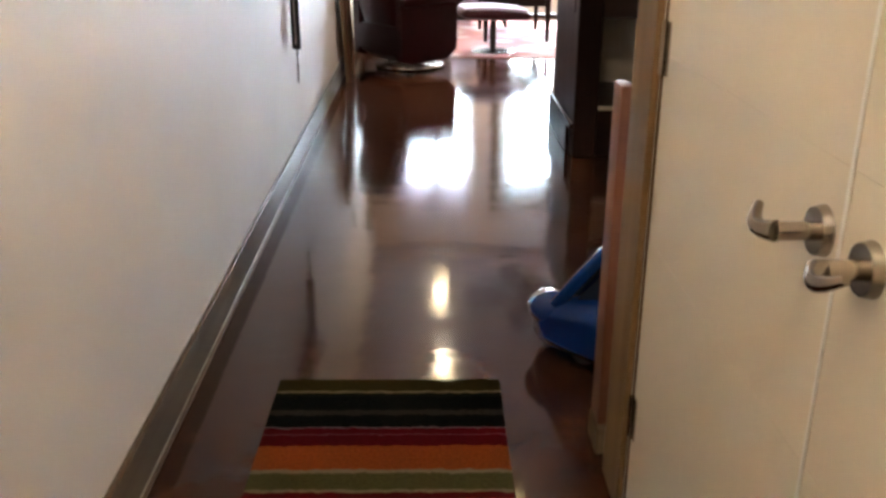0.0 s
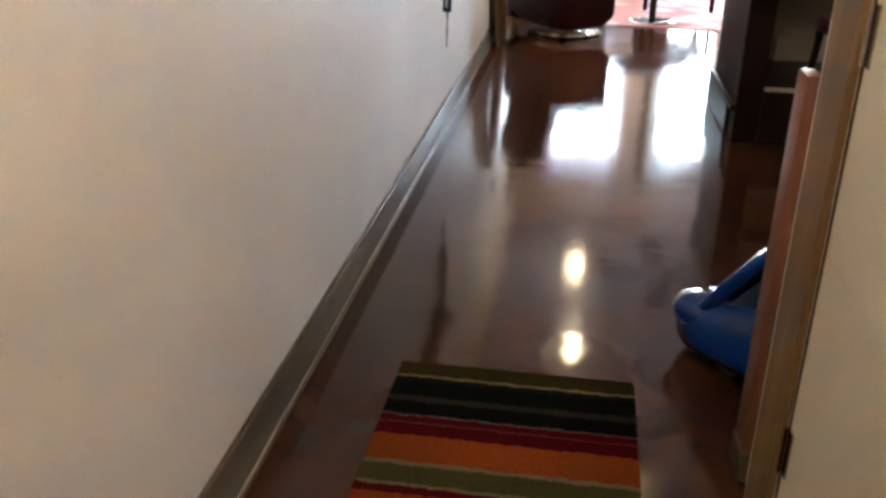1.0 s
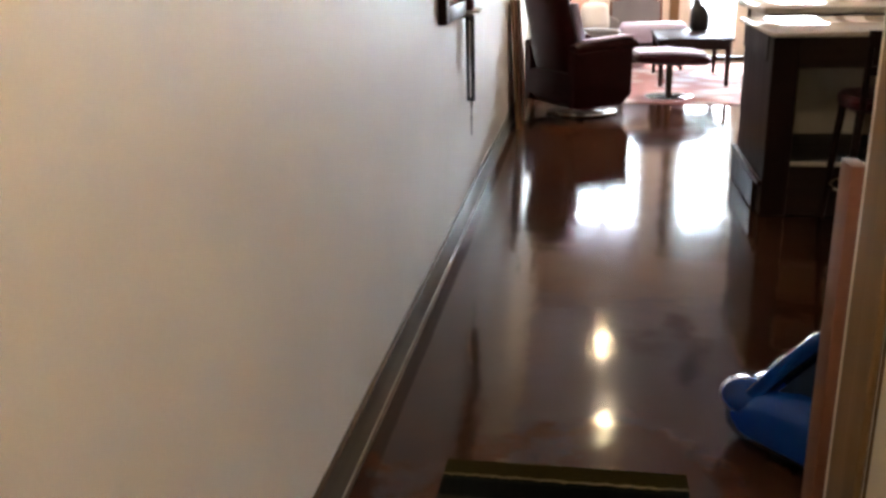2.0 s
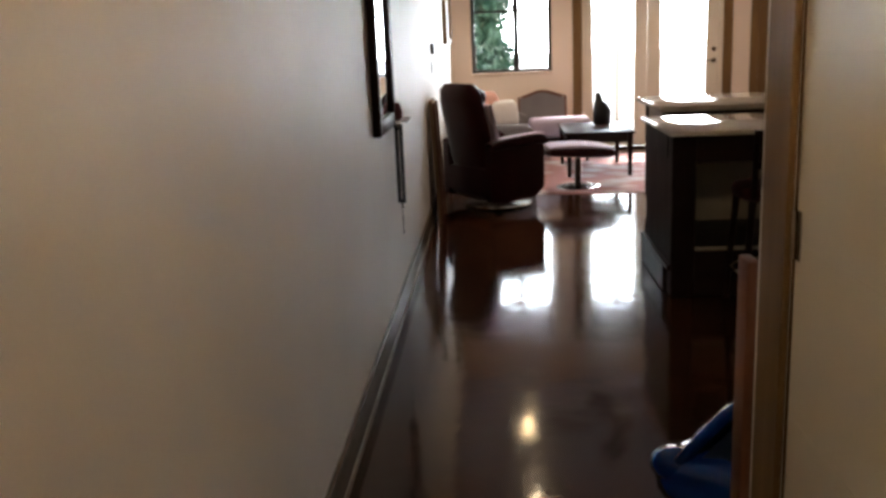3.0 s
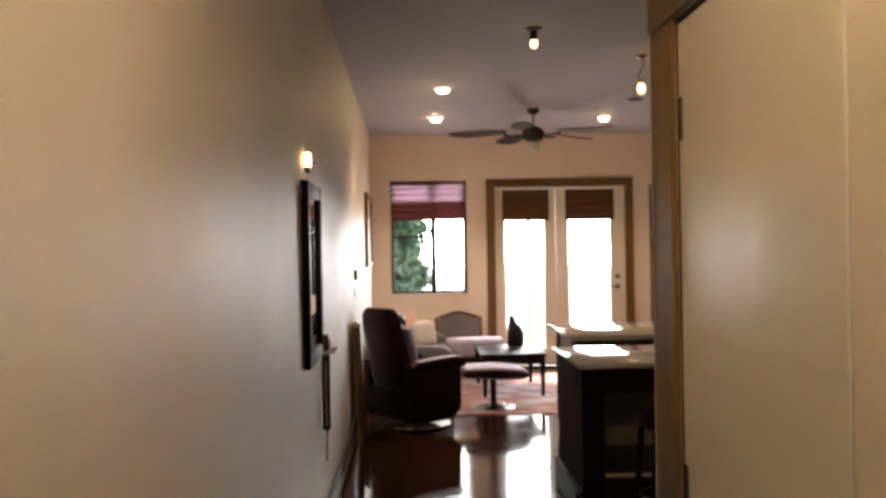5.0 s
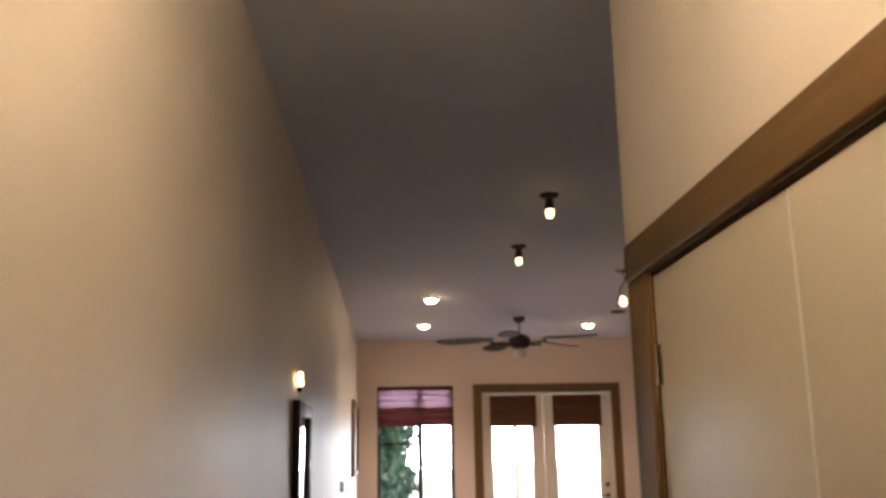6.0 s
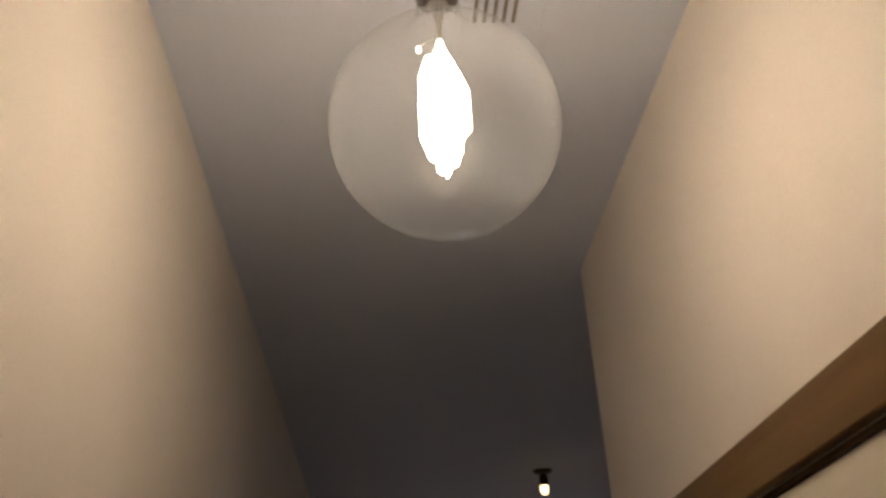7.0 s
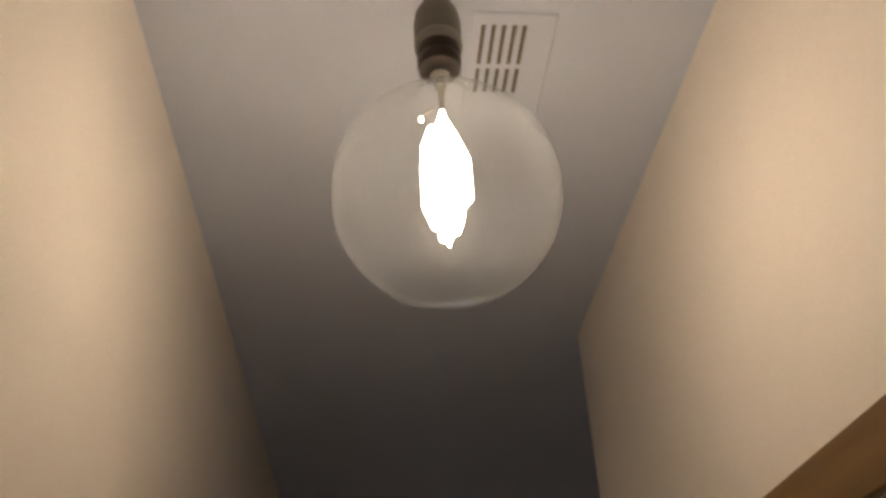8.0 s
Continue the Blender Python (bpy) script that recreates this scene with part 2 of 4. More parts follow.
def persian_material():
    # pattern colours are lightened to hold the window glare lying on the rug
    m = mat("glare_pale_pink_rug", (0.50, 0.23, 0.21), (0.55, 0.42, 0.40), 0.95, grain=240, cloud=3, bump=0.4)
    n, l = m.node_tree.nodes, m.node_tree.links
    co, vor, ramp = n.new("ShaderNodeTexCoord"), n.new("ShaderNodeTexVoronoi"), n.new("ShaderNodeValToRGB")
    vor.inputs["Scale"].default_value = 3.2
    l.new(co.outputs["Object"], vor.inputs[0])
    l.new(vor.outputs["Distance"], ramp.inputs[0])
    e = ramp.color_ramp.elements
    e[0].position, e[0].color = 0.18, (0.68, 0.62, 0.66, 1)
    e[1].position, e[1].color = 0.62, (0.50, 0.25, 0.24, 1)
    mid = e.new(0.40)
    mid.color = (0.62, 0.46, 0.46, 1)
    l.new(ramp.outputs[0], n["Principled BSDF"].inputs["Base Color"])
    return m


# ---------------------------------------------------------------- building blocks
def box(bm, lo, hi, bevel=0.0, seg=1):
    m = Matrix.LocRotScale([(a + b) / 2 for a, b in zip(lo, hi)], None, [max(b - a, 1e-5) for a, b in zip(lo, hi)])
    vs = bmesh.ops.create_cube(bm, size=1.0, matrix=m)["verts"]
    if bevel:
        es = list({e for v in vs for e in v.link_edges})
        bmesh.ops.bevel(bm, geom=es, offset=bevel, segments=seg, affect='EDGES', profile=0.5)
    return bm


def cyl(bm, a, b, r1, r2=None, n=20):
    a, b = Vector(a), Vector(b)
    m = Matrix.Translation((a + b) / 2) @ (b - a).to_track_quat("Z", "Y").to_matrix().to_4x4()
    bmesh.ops.create_cone(bm, cap_ends=True, segments=n, radius1=r1, radius2=r1 if r2 is None else r2, depth=(b - a).length, matrix=m)
    return bm


def lathe(bm, profile, centre=(0, 0, 0), n=32):
    """profile: (radius, height) pairs, turned round the upright axis through centre."""
    rings = []
    for r, z in profile:
        rings.append([bm.verts.new((centre[0] + r * math.cos(2 * math.pi * i / n), centre[1] + r * math.sin(2 * math.pi * i / n), centre[2] + z)) for i in range(n)])
    for p, q in zip(rings, rings[1:]):
        for i in range(n):
            bm.faces.new((p[i], p[(i + 1) % n], q[(i + 1) % n], q[i]))
    for ring, flip in ((rings[0], True), (rings[-1], False)):
        if (Vector(ring[0].co) - Vector(ring[1].co)).length > 1e-4:
            bm.faces.new(ring[::-1] if flip else ring)
    return bm


def tube(bm, pts, r, n=8, ends=None):
    """A round bar along pts; ends: the radius at the far end where it tapers."""
    pts = [Vector(p) for p in pts]
    rings = []
    for i, p in enumerate(pts):
        d = (pts[min(i + 1, len(pts) - 1)] - pts[max(i - 1, 0)]).normalized()
        u = d.cross(Vector((0, 0, 1)) if abs(d.z) < 0.95 else Vector((1, 0, 0))).normalized()
        v = d.cross(u)
        rad = r if ends is None else r + (ends - r) * i / (len(pts) - 1)
        rings.append([bm.verts.new(p + rad * (math.cos(2 * math.pi * k / n) * u + math.sin(2 * math.pi * k / n) * v)) for k in range(n)])
    for a, b in zip(rings, rings[1:]):
        for k in range(n):
            bm.faces.new((a[k], a[(k + 1) % n], b[(k + 1) % n], b[k]))
    bm.faces.new(rings[0][::-1])
    bm.faces.new(rings[-1])
    return bm


def loft(bm, sections):
    """Skin over closed sections (lists of points of equal count), with both ends capped."""
    rings = [[bm.verts.new(p) for p in s] for s in sections]
    n = len(rings[0])
    for a, b in zip(rings, rings[1:]):
        for k in range(n):
            bm.faces.new((a[k], a[(k + 1) % n], b[(k + 1) % n], b[k]))
    bm.faces.new(rings[0][::-1])
    bm.faces.new(rings[-1])
    return bm


def oval(c, u, v, a, b, n=20, p=2.6):
    """A rounded rectangle round c in the plane of u and v with half sizes a and b."""
    c, u, v = Vector(c), Vector(u), Vector(v)
    out = []
    for i in range(n):
        t = 2 * math.pi * i / n
        x, y = math.cos(t), math.sin(t)
        out.append(c + u * a * math.copysign(abs(x) ** (2 / p), x) + v * b * math.copysign(abs(y) ** (2 / p), y))
    return out


def mesh_of(name, bm, material, smooth=True):
    bmesh.ops.recalc_face_normals(bm, faces=bm.faces[:])
    me = bpy.data.meshes.new(name)
    bm.to_mesh(me)
    bm.free()
    me.materials.append(material)
    if smooth:
        me.polygons.foreach_set("use_smooth", [True] * len(me.polygons))
        me.set_sharp_from_angle(angle=radians(38))
    return me


def part(name, bm, material, parent=None, label="", smooth=True):
    ob = new(name, mesh_of(name, bm, material, smooth))
    if parent is not None:
        ob.parent = parent
    return tagged(ob, label)


def thing(name, at, label, category, group="", kind="", turn=0.0):
    ob = new(name)
    ob.matrix_basis = pose(*at, 0, 0, turn)
    ob.empty_display_size = 0.1
    return tagged(ob, label, category, group, kind)


def solid(name, bm, material, label, category="", kind="structure", group=""):
    return tagged(part(name, bm, material), label, category, group, kind)


def B():
    return bmesh.new()


# ---------------------------------------------------------------- the plan
W, FAR, CZ = 1.14, 12.80, 3.162          # hall width, far wall, ceiling height
WALL_END = 3.07                            # where the hall opens to the living room
ROOM_E, BACK = 5.2, -0.9
GAP, LEAF = 2.035, 0.80                    # closet doors: meeting line and leaf width
JAMB_N, JAMB_S = GAP + LEAF + 0.006, GAP - LEAF - 0.006
HEAD = 2.150

solid("floor", box(B(), (-0.15, BACK - 0.15, -0.12), (ROOM_E + 0.15, FAR + 0.18, 0)), FLOOR, "dark brown stained polished concrete floor with glossy sheen", "floor")
solid("ceiling", box(B(), (-0.15, BACK - 0.15, CZ), (ROOM_E + 0.15, FAR + 0.18, CZ + 0.15)), CEIL, "plain pale bluish painted flat ceiling", "ceiling")
solid("wall_west", box(B(), (-0.15, BACK, 0), (0, FAR, CZ)), PLASTER, "long cream plastered hallway wall", "wall")
solid("wall_south", box(B(), (-0.15, BACK - 0.15, 0), (ROOM_E + 0.15, BACK, CZ)), PLASTER, "cream plastered wall at the entrance end", "wall")
bm = B()
box(bm, (W, BACK, 0), (W + 0.12, JAMB_S, CZ))
box(bm, (W, JAMB_N, 0), (W + 0.12, WALL_END, CZ))
box(bm, (W, JAMB_S, HEAD), (W + 0.12, JAMB_N, CZ))
solid("wall_east", bm, PLASTER, "cream plastered hallway wall with closet opening", "wall")
bm = B()
box(bm, (W + 0.12, WALL_END - 0.12, 0), (ROOM_E, WALL_END, CZ))
solid("wall_room_south", bm, PLASTER, "cream plastered wall behind the closet", "wall")
bm = B()
box(bm, (W + 0.82, JAMB_S - 0.2, 0), (W + 0.94, WALL_END - 0.12, CZ))
box(bm, (W + 0.12, JAMB_S - 0.32, 0), (W + 0.94, JAMB_S - 0.2, CZ))
solid("wall_closet", bm, PLASTER, "plain plastered inside of the closet", "wall")
solid("wall_room_east", box(B(), (ROOM_E, BACK, 0), (ROOM_E + 0.15, FAR, CZ)), PEACH, "plain peach plastered side wall of the room", "wall")

# far wall with a window and a pair of french doors
WX0, WX1, WZ0, WZ1 = 0.262, 1.284, 1.03, 2.545
DX0, DX1, DZ1 = 1.665, 3.43, 2.45
bm = B()
box(bm, (-0.15, FAR, 0), (WX0, FAR + 0.18, CZ))
box(bm, (WX0, FAR, 0), (WX1, FAR + 0.18, WZ0))
box(bm, (WX0, FAR, WZ1), (WX1, FAR + 0.18, CZ))
box(bm, (WX1, FAR, 0), (DX0, FAR + 0.18, CZ))
box(bm, (DX0, FAR, DZ1), (DX1, FAR + 0.18, CZ))
box(bm, (DX1, FAR, 0), (ROOM_E + 0.15, FAR + 0.18, CZ))
solid("wall_north", bm, PEACH, "peach plastered far wall with window and french doors", "wall")

# skirting
solid("baseboard_west", box(B(), (0, BACK, 0), (0.016, FAR, 0.139), 0.004), BASEB, "taupe brown wooden skirting board along the hall", "baseboard")
bm = B()
box(bm, (0.016, BACK, 0), (0.026, FAR, 0.016), 0.004)
solid("trim_west", bm, BASEB, "narrow wooden shoe moulding at the floor", "trim")
# thin pale line paints the highlight on the moulding's top edge
solid("trim_glint", box(B(), (0.0165, 0.6, 0.0162), (0.0215, 8.0, 0.0182), 0.0006), PALEGLINT, "thin pale line drawing the highlight along the skirting", "trim")
solid("baseboard_north", box(B(), (0.03, FAR - 0.016, 0), (DX0 - 0.115, FAR, 0.139), 0.004), BASEB, "brown wooden skirting board under the window", "baseboard")

# ---------------------------------------------------------------- window in the far wall
win = thing("window_1", (0, 0, 0), "black-framed sliding window looking onto green trees", "window", kind="structure")
bm = B()
y0, y1 = FAR + 0.05, FAR + 0.11
box(bm, (WX0, y0, WZ0), (WX0 + 0.045, y1, WZ1), 0.004)
box(bm, (WX1 - 0.045, y0, WZ0), (WX1, y1, WZ1), 0.004)
box(bm, (WX0 + 0.045, y0, WZ0), (WX1 - 0.045, y1, WZ0 + 0.04), 0.004)
box(bm, (WX0 + 0.045, y0, WZ1 - 0.045), (WX1 - 0.045, y1, WZ1), 0.004)
part("window_frame", bm, BLACKFRAME, win)
part("mullion", box(B(), (0.80, y0 + 0.003, WZ0 + 0.04), (0.87, y1 - 0.003, WZ1 - 0.045), 0.004), BLACKFRAME, win)
part("rail", box(B(), (WX0 + 0.045, y0 + 0.006, 1.78), (0.80, y1 - 0.006, 1.81), 0.003), BLACKFRAME, win)
part("rail", box(B(), (0.87, y0 + 0.006, 1.78), (WX1 - 0.045, y1 - 0.006, 1.81), 0.003), BLACKFRAME, win)
for x0, x1 in ((WX0 + 0.045, 0.80), (0.87, WX1 - 0.045)):
    for z0, z1 in ((WZ0 + 0.04, 1.78), (1.81, WZ1 - 0.045)):
        p = part("pane", box(B(), (x0, FAR + 0.078, z0), (x1, FAR + 0.082, z1)), PANE, win, "clear glass pane")
        p.visible_shadow = False
part("window_sill", box(B(), (WX0 - 0.01, FAR - 0.02, WZ0 - 0.025), (WX1 + 0.01, FAR + 0.05, WZ0), 0.004), PEACH, win)


def shade(name, x0, x1, z0, z1, y, material, label, folds=5, upper=None):
    """A woven roman shade, drawn part of the way up: a headrail and overlapping folds."""
    s = thing(name, ((x0 + x1) / 2, y, z1), label, "blind", "woven shades")
    w = (x1 - x0) / 2
    part("headrail", box(B(), (-w, -0.022, -0.045), (w, 0.02, 0), 0.004), material, s)
    h = (z1 - z0 - 0.045) / folds
    for k in range(folds):
        zt = -0.045 - k * h
        b = loft(B(), [[(sx * w, 0.012, zt + 0.25 * h), (sx * w, -0.010, zt - 0.05 * h), (sx * w, -0.022, zt - 0.75 * h),
                        (sx * w, -0.012, zt - 1.02 * h), (sx * w, 0.006, zt - 0.9 * h)] for sx in (-1, -0.33, 0.33, 1)])
        part("fold", b, upper if upper and k < folds / 2 else material, s)
    part("bottom_slat", box(B(), (-w, -0.012, z0 - z1 - 0.012), (w, 0.008, z0 - z1 + 0.01), 0.003), material, s)
    return s


shade("window_shade", WX0 + 0.012, WX1 - 0.012, 2.03, WZ1 - 0.004, FAR + 0.022, REDSHADE, "red-brown woven roman shade drawn halfway up the window", 6, LILACSHADE)

# ---------------------------------------------------------------- french doors
fd = thing("door_1", (0, 0, 0), "pair of ivory glazed french doors with brown casing", "door", kind="structure")
for x0, x1 in ((DX0 - 0.115, DX0), (DX1, DX1 + 0.115)):
    part("casing", box(B(), (x0, FAR - 0.025, 0), (x1, FAR, DZ1 + 0.11), 0.005), CASING, fd, "brown wooden casing")
part("casing", box(B(), (DX0, FAR - 0.025, DZ1), (DX1, FAR, DZ1 + 0.11), 0.005), CASINGX, fd, "brown wooden casing")
part("threshold", box(B(), (DX0, FAR - 0.01, 0), (DX1, FAR + 0.18, 0.025), 0.005), BRONZE, fd)
for x0, x1 in ((DX0, DX0 + 0.05), (DX1 - 0.05, DX1)):
    part("jamb", box(B(), (x0, FAR + 0.002, 0.025), (x1, FAR + 0.17, DZ1), 0.004), TRIMPAINT, fd)
part("jamb", box(B(), (DX0 + 0.05, FAR + 0.002, DZ1 - 0.03), (DX1 - 0.05, FAR + 0.17, DZ1), 0.004), TRIMPAINT, fd)
mid = 2.495
for side, x0, x1, sl, sr in ((-1, DX0 + 0.053, mid - 0.002, 0.075, 0.15), (1, mid + 0.002, DX1 - 0.053, 0.155, 0.135)):
    b = B()
    ya, yb, zt = FAR + 0.03, FAR + 0.075, DZ1 - 0.034
    box(b, (x0, ya, 0.03), (x0 + sl, yb, zt), 0.004)
    box(b, (x1 - sr, ya, 0.03), (x1, yb, zt), 0.004)
    box(b, (x0 + sl, ya, 0.03), (x1 - sr, yb, 0.26), 0.004)
    box(b, (x0 + sl, ya, zt - 0.10), (x1 - sr, yb, zt), 0.004)
    leaf = part("door_leaf", b, TRIMPAINT, fd)
    p = part("pane", box(B(), (x0 + sl, FAR + 0.05, 0.26), (x1 - sr, FAR + 0.056, zt - 0.10)), PANE, leaf, "clear glass pane")
    p.visible_shadow = False
    b = B()
    for xx in (x0 + sl, x1 - sr - 0.012):
        box(b, (xx, ya - 0.008, 0.26), (xx + 0.012, ya + 0.02, zt - 0.10), 0.003)
    part("glazing_bead", b, TRIMPAINT, leaf)
    if side > 0:
        kx = x1 - 0.05
        b = cyl(B(), (kx, ya, 1.08), (kx, ya - 0.012, 1.08), 0.03)
        cyl(b, (kx, ya - 0.012, 1.08), (kx, ya - 0.05, 1.08), 0.01)
        tube(b, [(kx, ya - 0.05, 1.08), (kx - 0.05, ya - 0.055, 1.082), (kx - 0.11, ya - 0.052, 1.08)], 0.009)
        part("handle", b, NICKEL, leaf, "satin nickel lever")
        b = cyl(B(), (kx, ya, 1.22), (kx, ya - 0.018, 1.22), 0.026)
        part("deadbolt", b, NICKEL, leaf, "satin nickel deadbolt")
for x0, x1 in ((DX0 + 0.105, mid - 0.10), (mid + 0.13, DX1 - 0.15)):
    shade("door_shade", x0, x1, 2.0, 2.405, FAR - 0.004, BAMBOO, "brown woven bamboo shade rolled up on the glazed door", 4)

# another cased opening at the edge of the far wall
tr = thing("door_2", (0, 0, 0), "brown wooden door casing beside the french doors", "door", kind="structure")
part("casing", box(B(), (3.77, FAR - 0.025, 0), (3.87, FAR, 2.46), 0.005), CASING, tr)
part("casing", box(B(), (4.68, FAR - 0.025, 0), (4.78, FAR, 2.46), 0.005), CASING, tr)
part("casing", box(B(), (3.87, FAR - 0.025, 2.36), (4.68, FAR, 2.46), 0.005), CASINGX, tr)
part("door_leaf", box(B(), (3.875, FAR - 0.012, 0.01), (4.675, FAR, 2.355), 0.003), CASING, tr)

# ---------------------------------------------------------------- closet doors in the hall
cas = thing("door_3", (0, 0, 0), "brown wooden casing round the closet doors", "door", kind="structure")
part("casing", box(B(), (W - 0.016, JAMB_N, 0), (W, JAMB_N + 0.165, HEAD), 0.004), CASING, cas)
part("casing", box(B(), (W - 0.016, JAMB_S - 0.146, 0), (W, JAMB_S, HEAD), 0.004), CASING, cas)
part("casing", box(B(), (W - 0.022, JAMB_S - 0.146, HEAD), (W, JAMB_N + 0.165, HEAD + 0.102), 0.004), CASINGY, cas)
part("jamb", box(B(), (W, JAMB_N - 0.004, 0), (W + 0.12, JAMB_N, HEAD)), SHADEDJAMB, cas)
part("jamb", box(B(), (W, JAMB_S, 0), (W + 0.12, JAMB_S + 0.004, HEAD)), SHADEDJAMB, cas)
part("stop", box(B(), (W + 0.002, JAMB_S + 0.004, HEAD - 0.01), (W + 0.12, JAMB_N - 0.004, HEAD)), SHADEDJAMB, cas)
GROOVES = (0.012, 0.68, 1.053, 1.425, HEAD - 0.014)


def lever(b, out, away):
    """A lever handle: a neck and a curved grip. out: towards the hall; away: +1 or -1 along the wall."""
    cyl(b, (0, 0, 0), (out * 0.012, 0, 0), 0.031, 0.028, 24)
    cyl(b, (out * 0.012, 0, 0), (out * 0.055, 0, 0), 0.011, None, 14)
    pts = [(out * (0.055 + 0.012 * math.sin(k / 7 * math.pi)), away * 0.060 * k / 7, -0.009 * math.sin(k / 7 * math.pi) + 0.014 * (k / 7)) for k in range(8)]
    tube(b, pts, 0.0135, 10, 0.006)
    return b


for y0, y1, away in ((GAP + 0.0006, GAP + LEAF, 1), (GAP - LEAF, GAP - 0.0006, -1)):
    d = thing("closet_door", (W + 0.004, (y0 + y1) / 2, 0.012), "cream painted closet door with horizontal grooves and lever handle", "door", "closet doors")
    w = (y1 - y0) / 2
    part("core", box(B(), (0.0012, -w, 0), (0.034, w, HEAD - 0.026)), DOORPAINT, d)
    for z0, z1 in zip(GROOVES, GROOVES[1:]):
        part("panel", box(B(), (0.0, -w, z0 - 0.012 + 0.0016), (0.0013, w, z1 - 0.012 - 0.0016), 0.0008), DOORPAINT, d)
    if away > 0:
        # thin white strip draws the light caught by the meeting edge
        part("edge_highlight", box(B(), (-0.003, -w, 0.004), (0.0, -w + 0.006, HEAD - 0.03), 0.001), WHITEPLASTIC, d, "white highlight line along the door edge")
    b = lever(B(), -1, away)
    h = part("lever_handle", b, NICKEL, d, "satin nickel lever handle on a round rose")
    h.location = (0, (GAP - (y0 + y1) / 2) + (0.050 if away > 0 else -0.068), 0.965 - 0.012)
    for z in (0.25, 1.05, 1.90):
        b = cyl(B(), (-0.006, away * (w - 0.002), z - 0.05), (-0.006, away * (w - 0.002), z + 0.05), 0.006, None, 10)
        box(b, (-0.003, away * (w - 0.012) - 0.016, z - 0.05), (0.0, away * (w - 0.012) + 0.012, z + 0.05))
        part("hinge", b, NICKEL, d, "nickel butt hinge")

# corner board at the end of the hall wall
cg = thing("corner_guard", (W - 0.018, WALL_END + 0.022, 0), "reddish cedar board standing against the wall end", "board")
part("board", box(B(), (0, 0, 0.075), (0.032, 0.085, 0.94), 0.006, 2), CEDAR, cg)
part("foot", box(B(), (-0.004, -0.02, 0), (0.04, 0.09, 0.075), 0.004), BASEB, cg)

# ---------------------------------------------------------------- striped doormat
OLIVE, INK, WINE, RUST, MOSS, SAND = (0.026, 0.019, 0.006), (0.005, 0.0048, 0.004), (0.050, 0.003, 0.005), (0.155, 0.034, 0.009), (0.045, 0.041, 0.016), (0.12, 0.09, 0.052)
band = [(0.0, OLIVE), (0.070, SAND), (0.077, (0.008, 0.009, 0.006)), (0.10, INK), (0.175, (0.02, 0.016, 0.012)), (0.20, INK), (0.258, (0.085, 0.065, 0.065)),
        (0.266, WINE), (0.290, (0.09, 0.03, 0.035)), (0.297, WINE), (0.345, RUST), (0.452, SAND), (0.466, MOSS), (0.535, SAND), (0.545, WINE), (0.572, RUST),
        (0.70, OLIVE), (0.78, SAND), (0.79, INK), (0.92, WINE), (0.97, RUST), (1.08, MOSS), (1.16, WINE), (1.20, RUST), (1.28, INK), (1.34, OLIVE)]
MATSTRIPE = stripes_material("striped_weave", 1.40, band)
doormat = part("striped_mat", box(B(), (-0.323, -1.40, 0.0), (0.323, 0, 0.009), 0.004, 2), MATSTRIPE)
doormat.matrix_basis = pose(0.580, 3.459, 0.0005, 0, 0, -0.6)
tagged(doormat, "flat woven doormat with olive, black, red and orange stripes", "rug")

# ---------------------------------------------------------------- lamps
PX, PY, PZ, PR = 0.575, 1.558, 2.642, 0.183
pend = thing("pendant_lamp", (PX, PY, CZ), "large clear globe filament bulb in a grey socket under the ceiling", "lamp")
dz = PZ - CZ
prof = [(PR * math.sin(a), dz - PR * math.cos(a)) for a in [0.0005 + (math.pi - 0.42) * k / 30 for k in range(31)]]
prof += [(0.058, dz + 0.184), (0.045, dz + 0.205), (0.039, dz + 0.225), (0.0365, dz + 0.275)]
globe = part("globe", lathe(B(), prof, n=64), GLOBEGLASS, pend, "clear slightly dusty glass globe with a pale glow veil")
globe.visible_shadow = False
part("collar", lathe(B(), [(0.036, dz + 0.265), (0.0385, dz + 0.272), (0.0385, dz + 0.288), (0.0372, dz + 0.291), (0.0385, dz + 0.294), (0.0385, dz + 0.312), (0.037, dz + 0.318)]), BRONZE, pend, "dark metal collar")
part("cap", lathe(B(), [(0.036, dz + 0.310), (0.0425, dz + 0.317), (0.043, dz + 0.332), (0.040, dz + 0.337), (0.0425, dz + 0.343), (0.043, dz + 0.376), (0.039, dz + 0.402), (0.028, dz + 0.424), (0.012, dz + 0.436)]), GREYCAP, pend, "grey metal cap")
b = tube(B(), [(0.012 * math.sin(k * 0.9), 0.010 * math.cos(k * 0.9), dz + 0.43 + k * 0.0055) for k in range(13)], 0.0048, 8)
tube(b, [(0.0, 0, dz + 0.445), (-0.02, -0.004, dz + 0.450), (-0.034, -0.004, dz + 0.462), (-0.038, 0, dz + 0.474)], 0.004, 8)
part("hook", b, BRONZE, pend, "twisted dark wire hook")
part("canopy", lathe(B(), [(0.008, -0.022), (0.026, -0.019), (0.040, -0.009), (0.043, 0.0)], (0, -0.022, 0)), BRONZE, pend, "dark bronze ceiling canopy")
part("stem", lathe(B(), [(0.0035, dz + 0.165), (0.005, dz + 0.19), (0.0065, dz + 0.215), (0.018, dz + 0.252)], n=16), GREYCAP, pend, "slim glass stem")
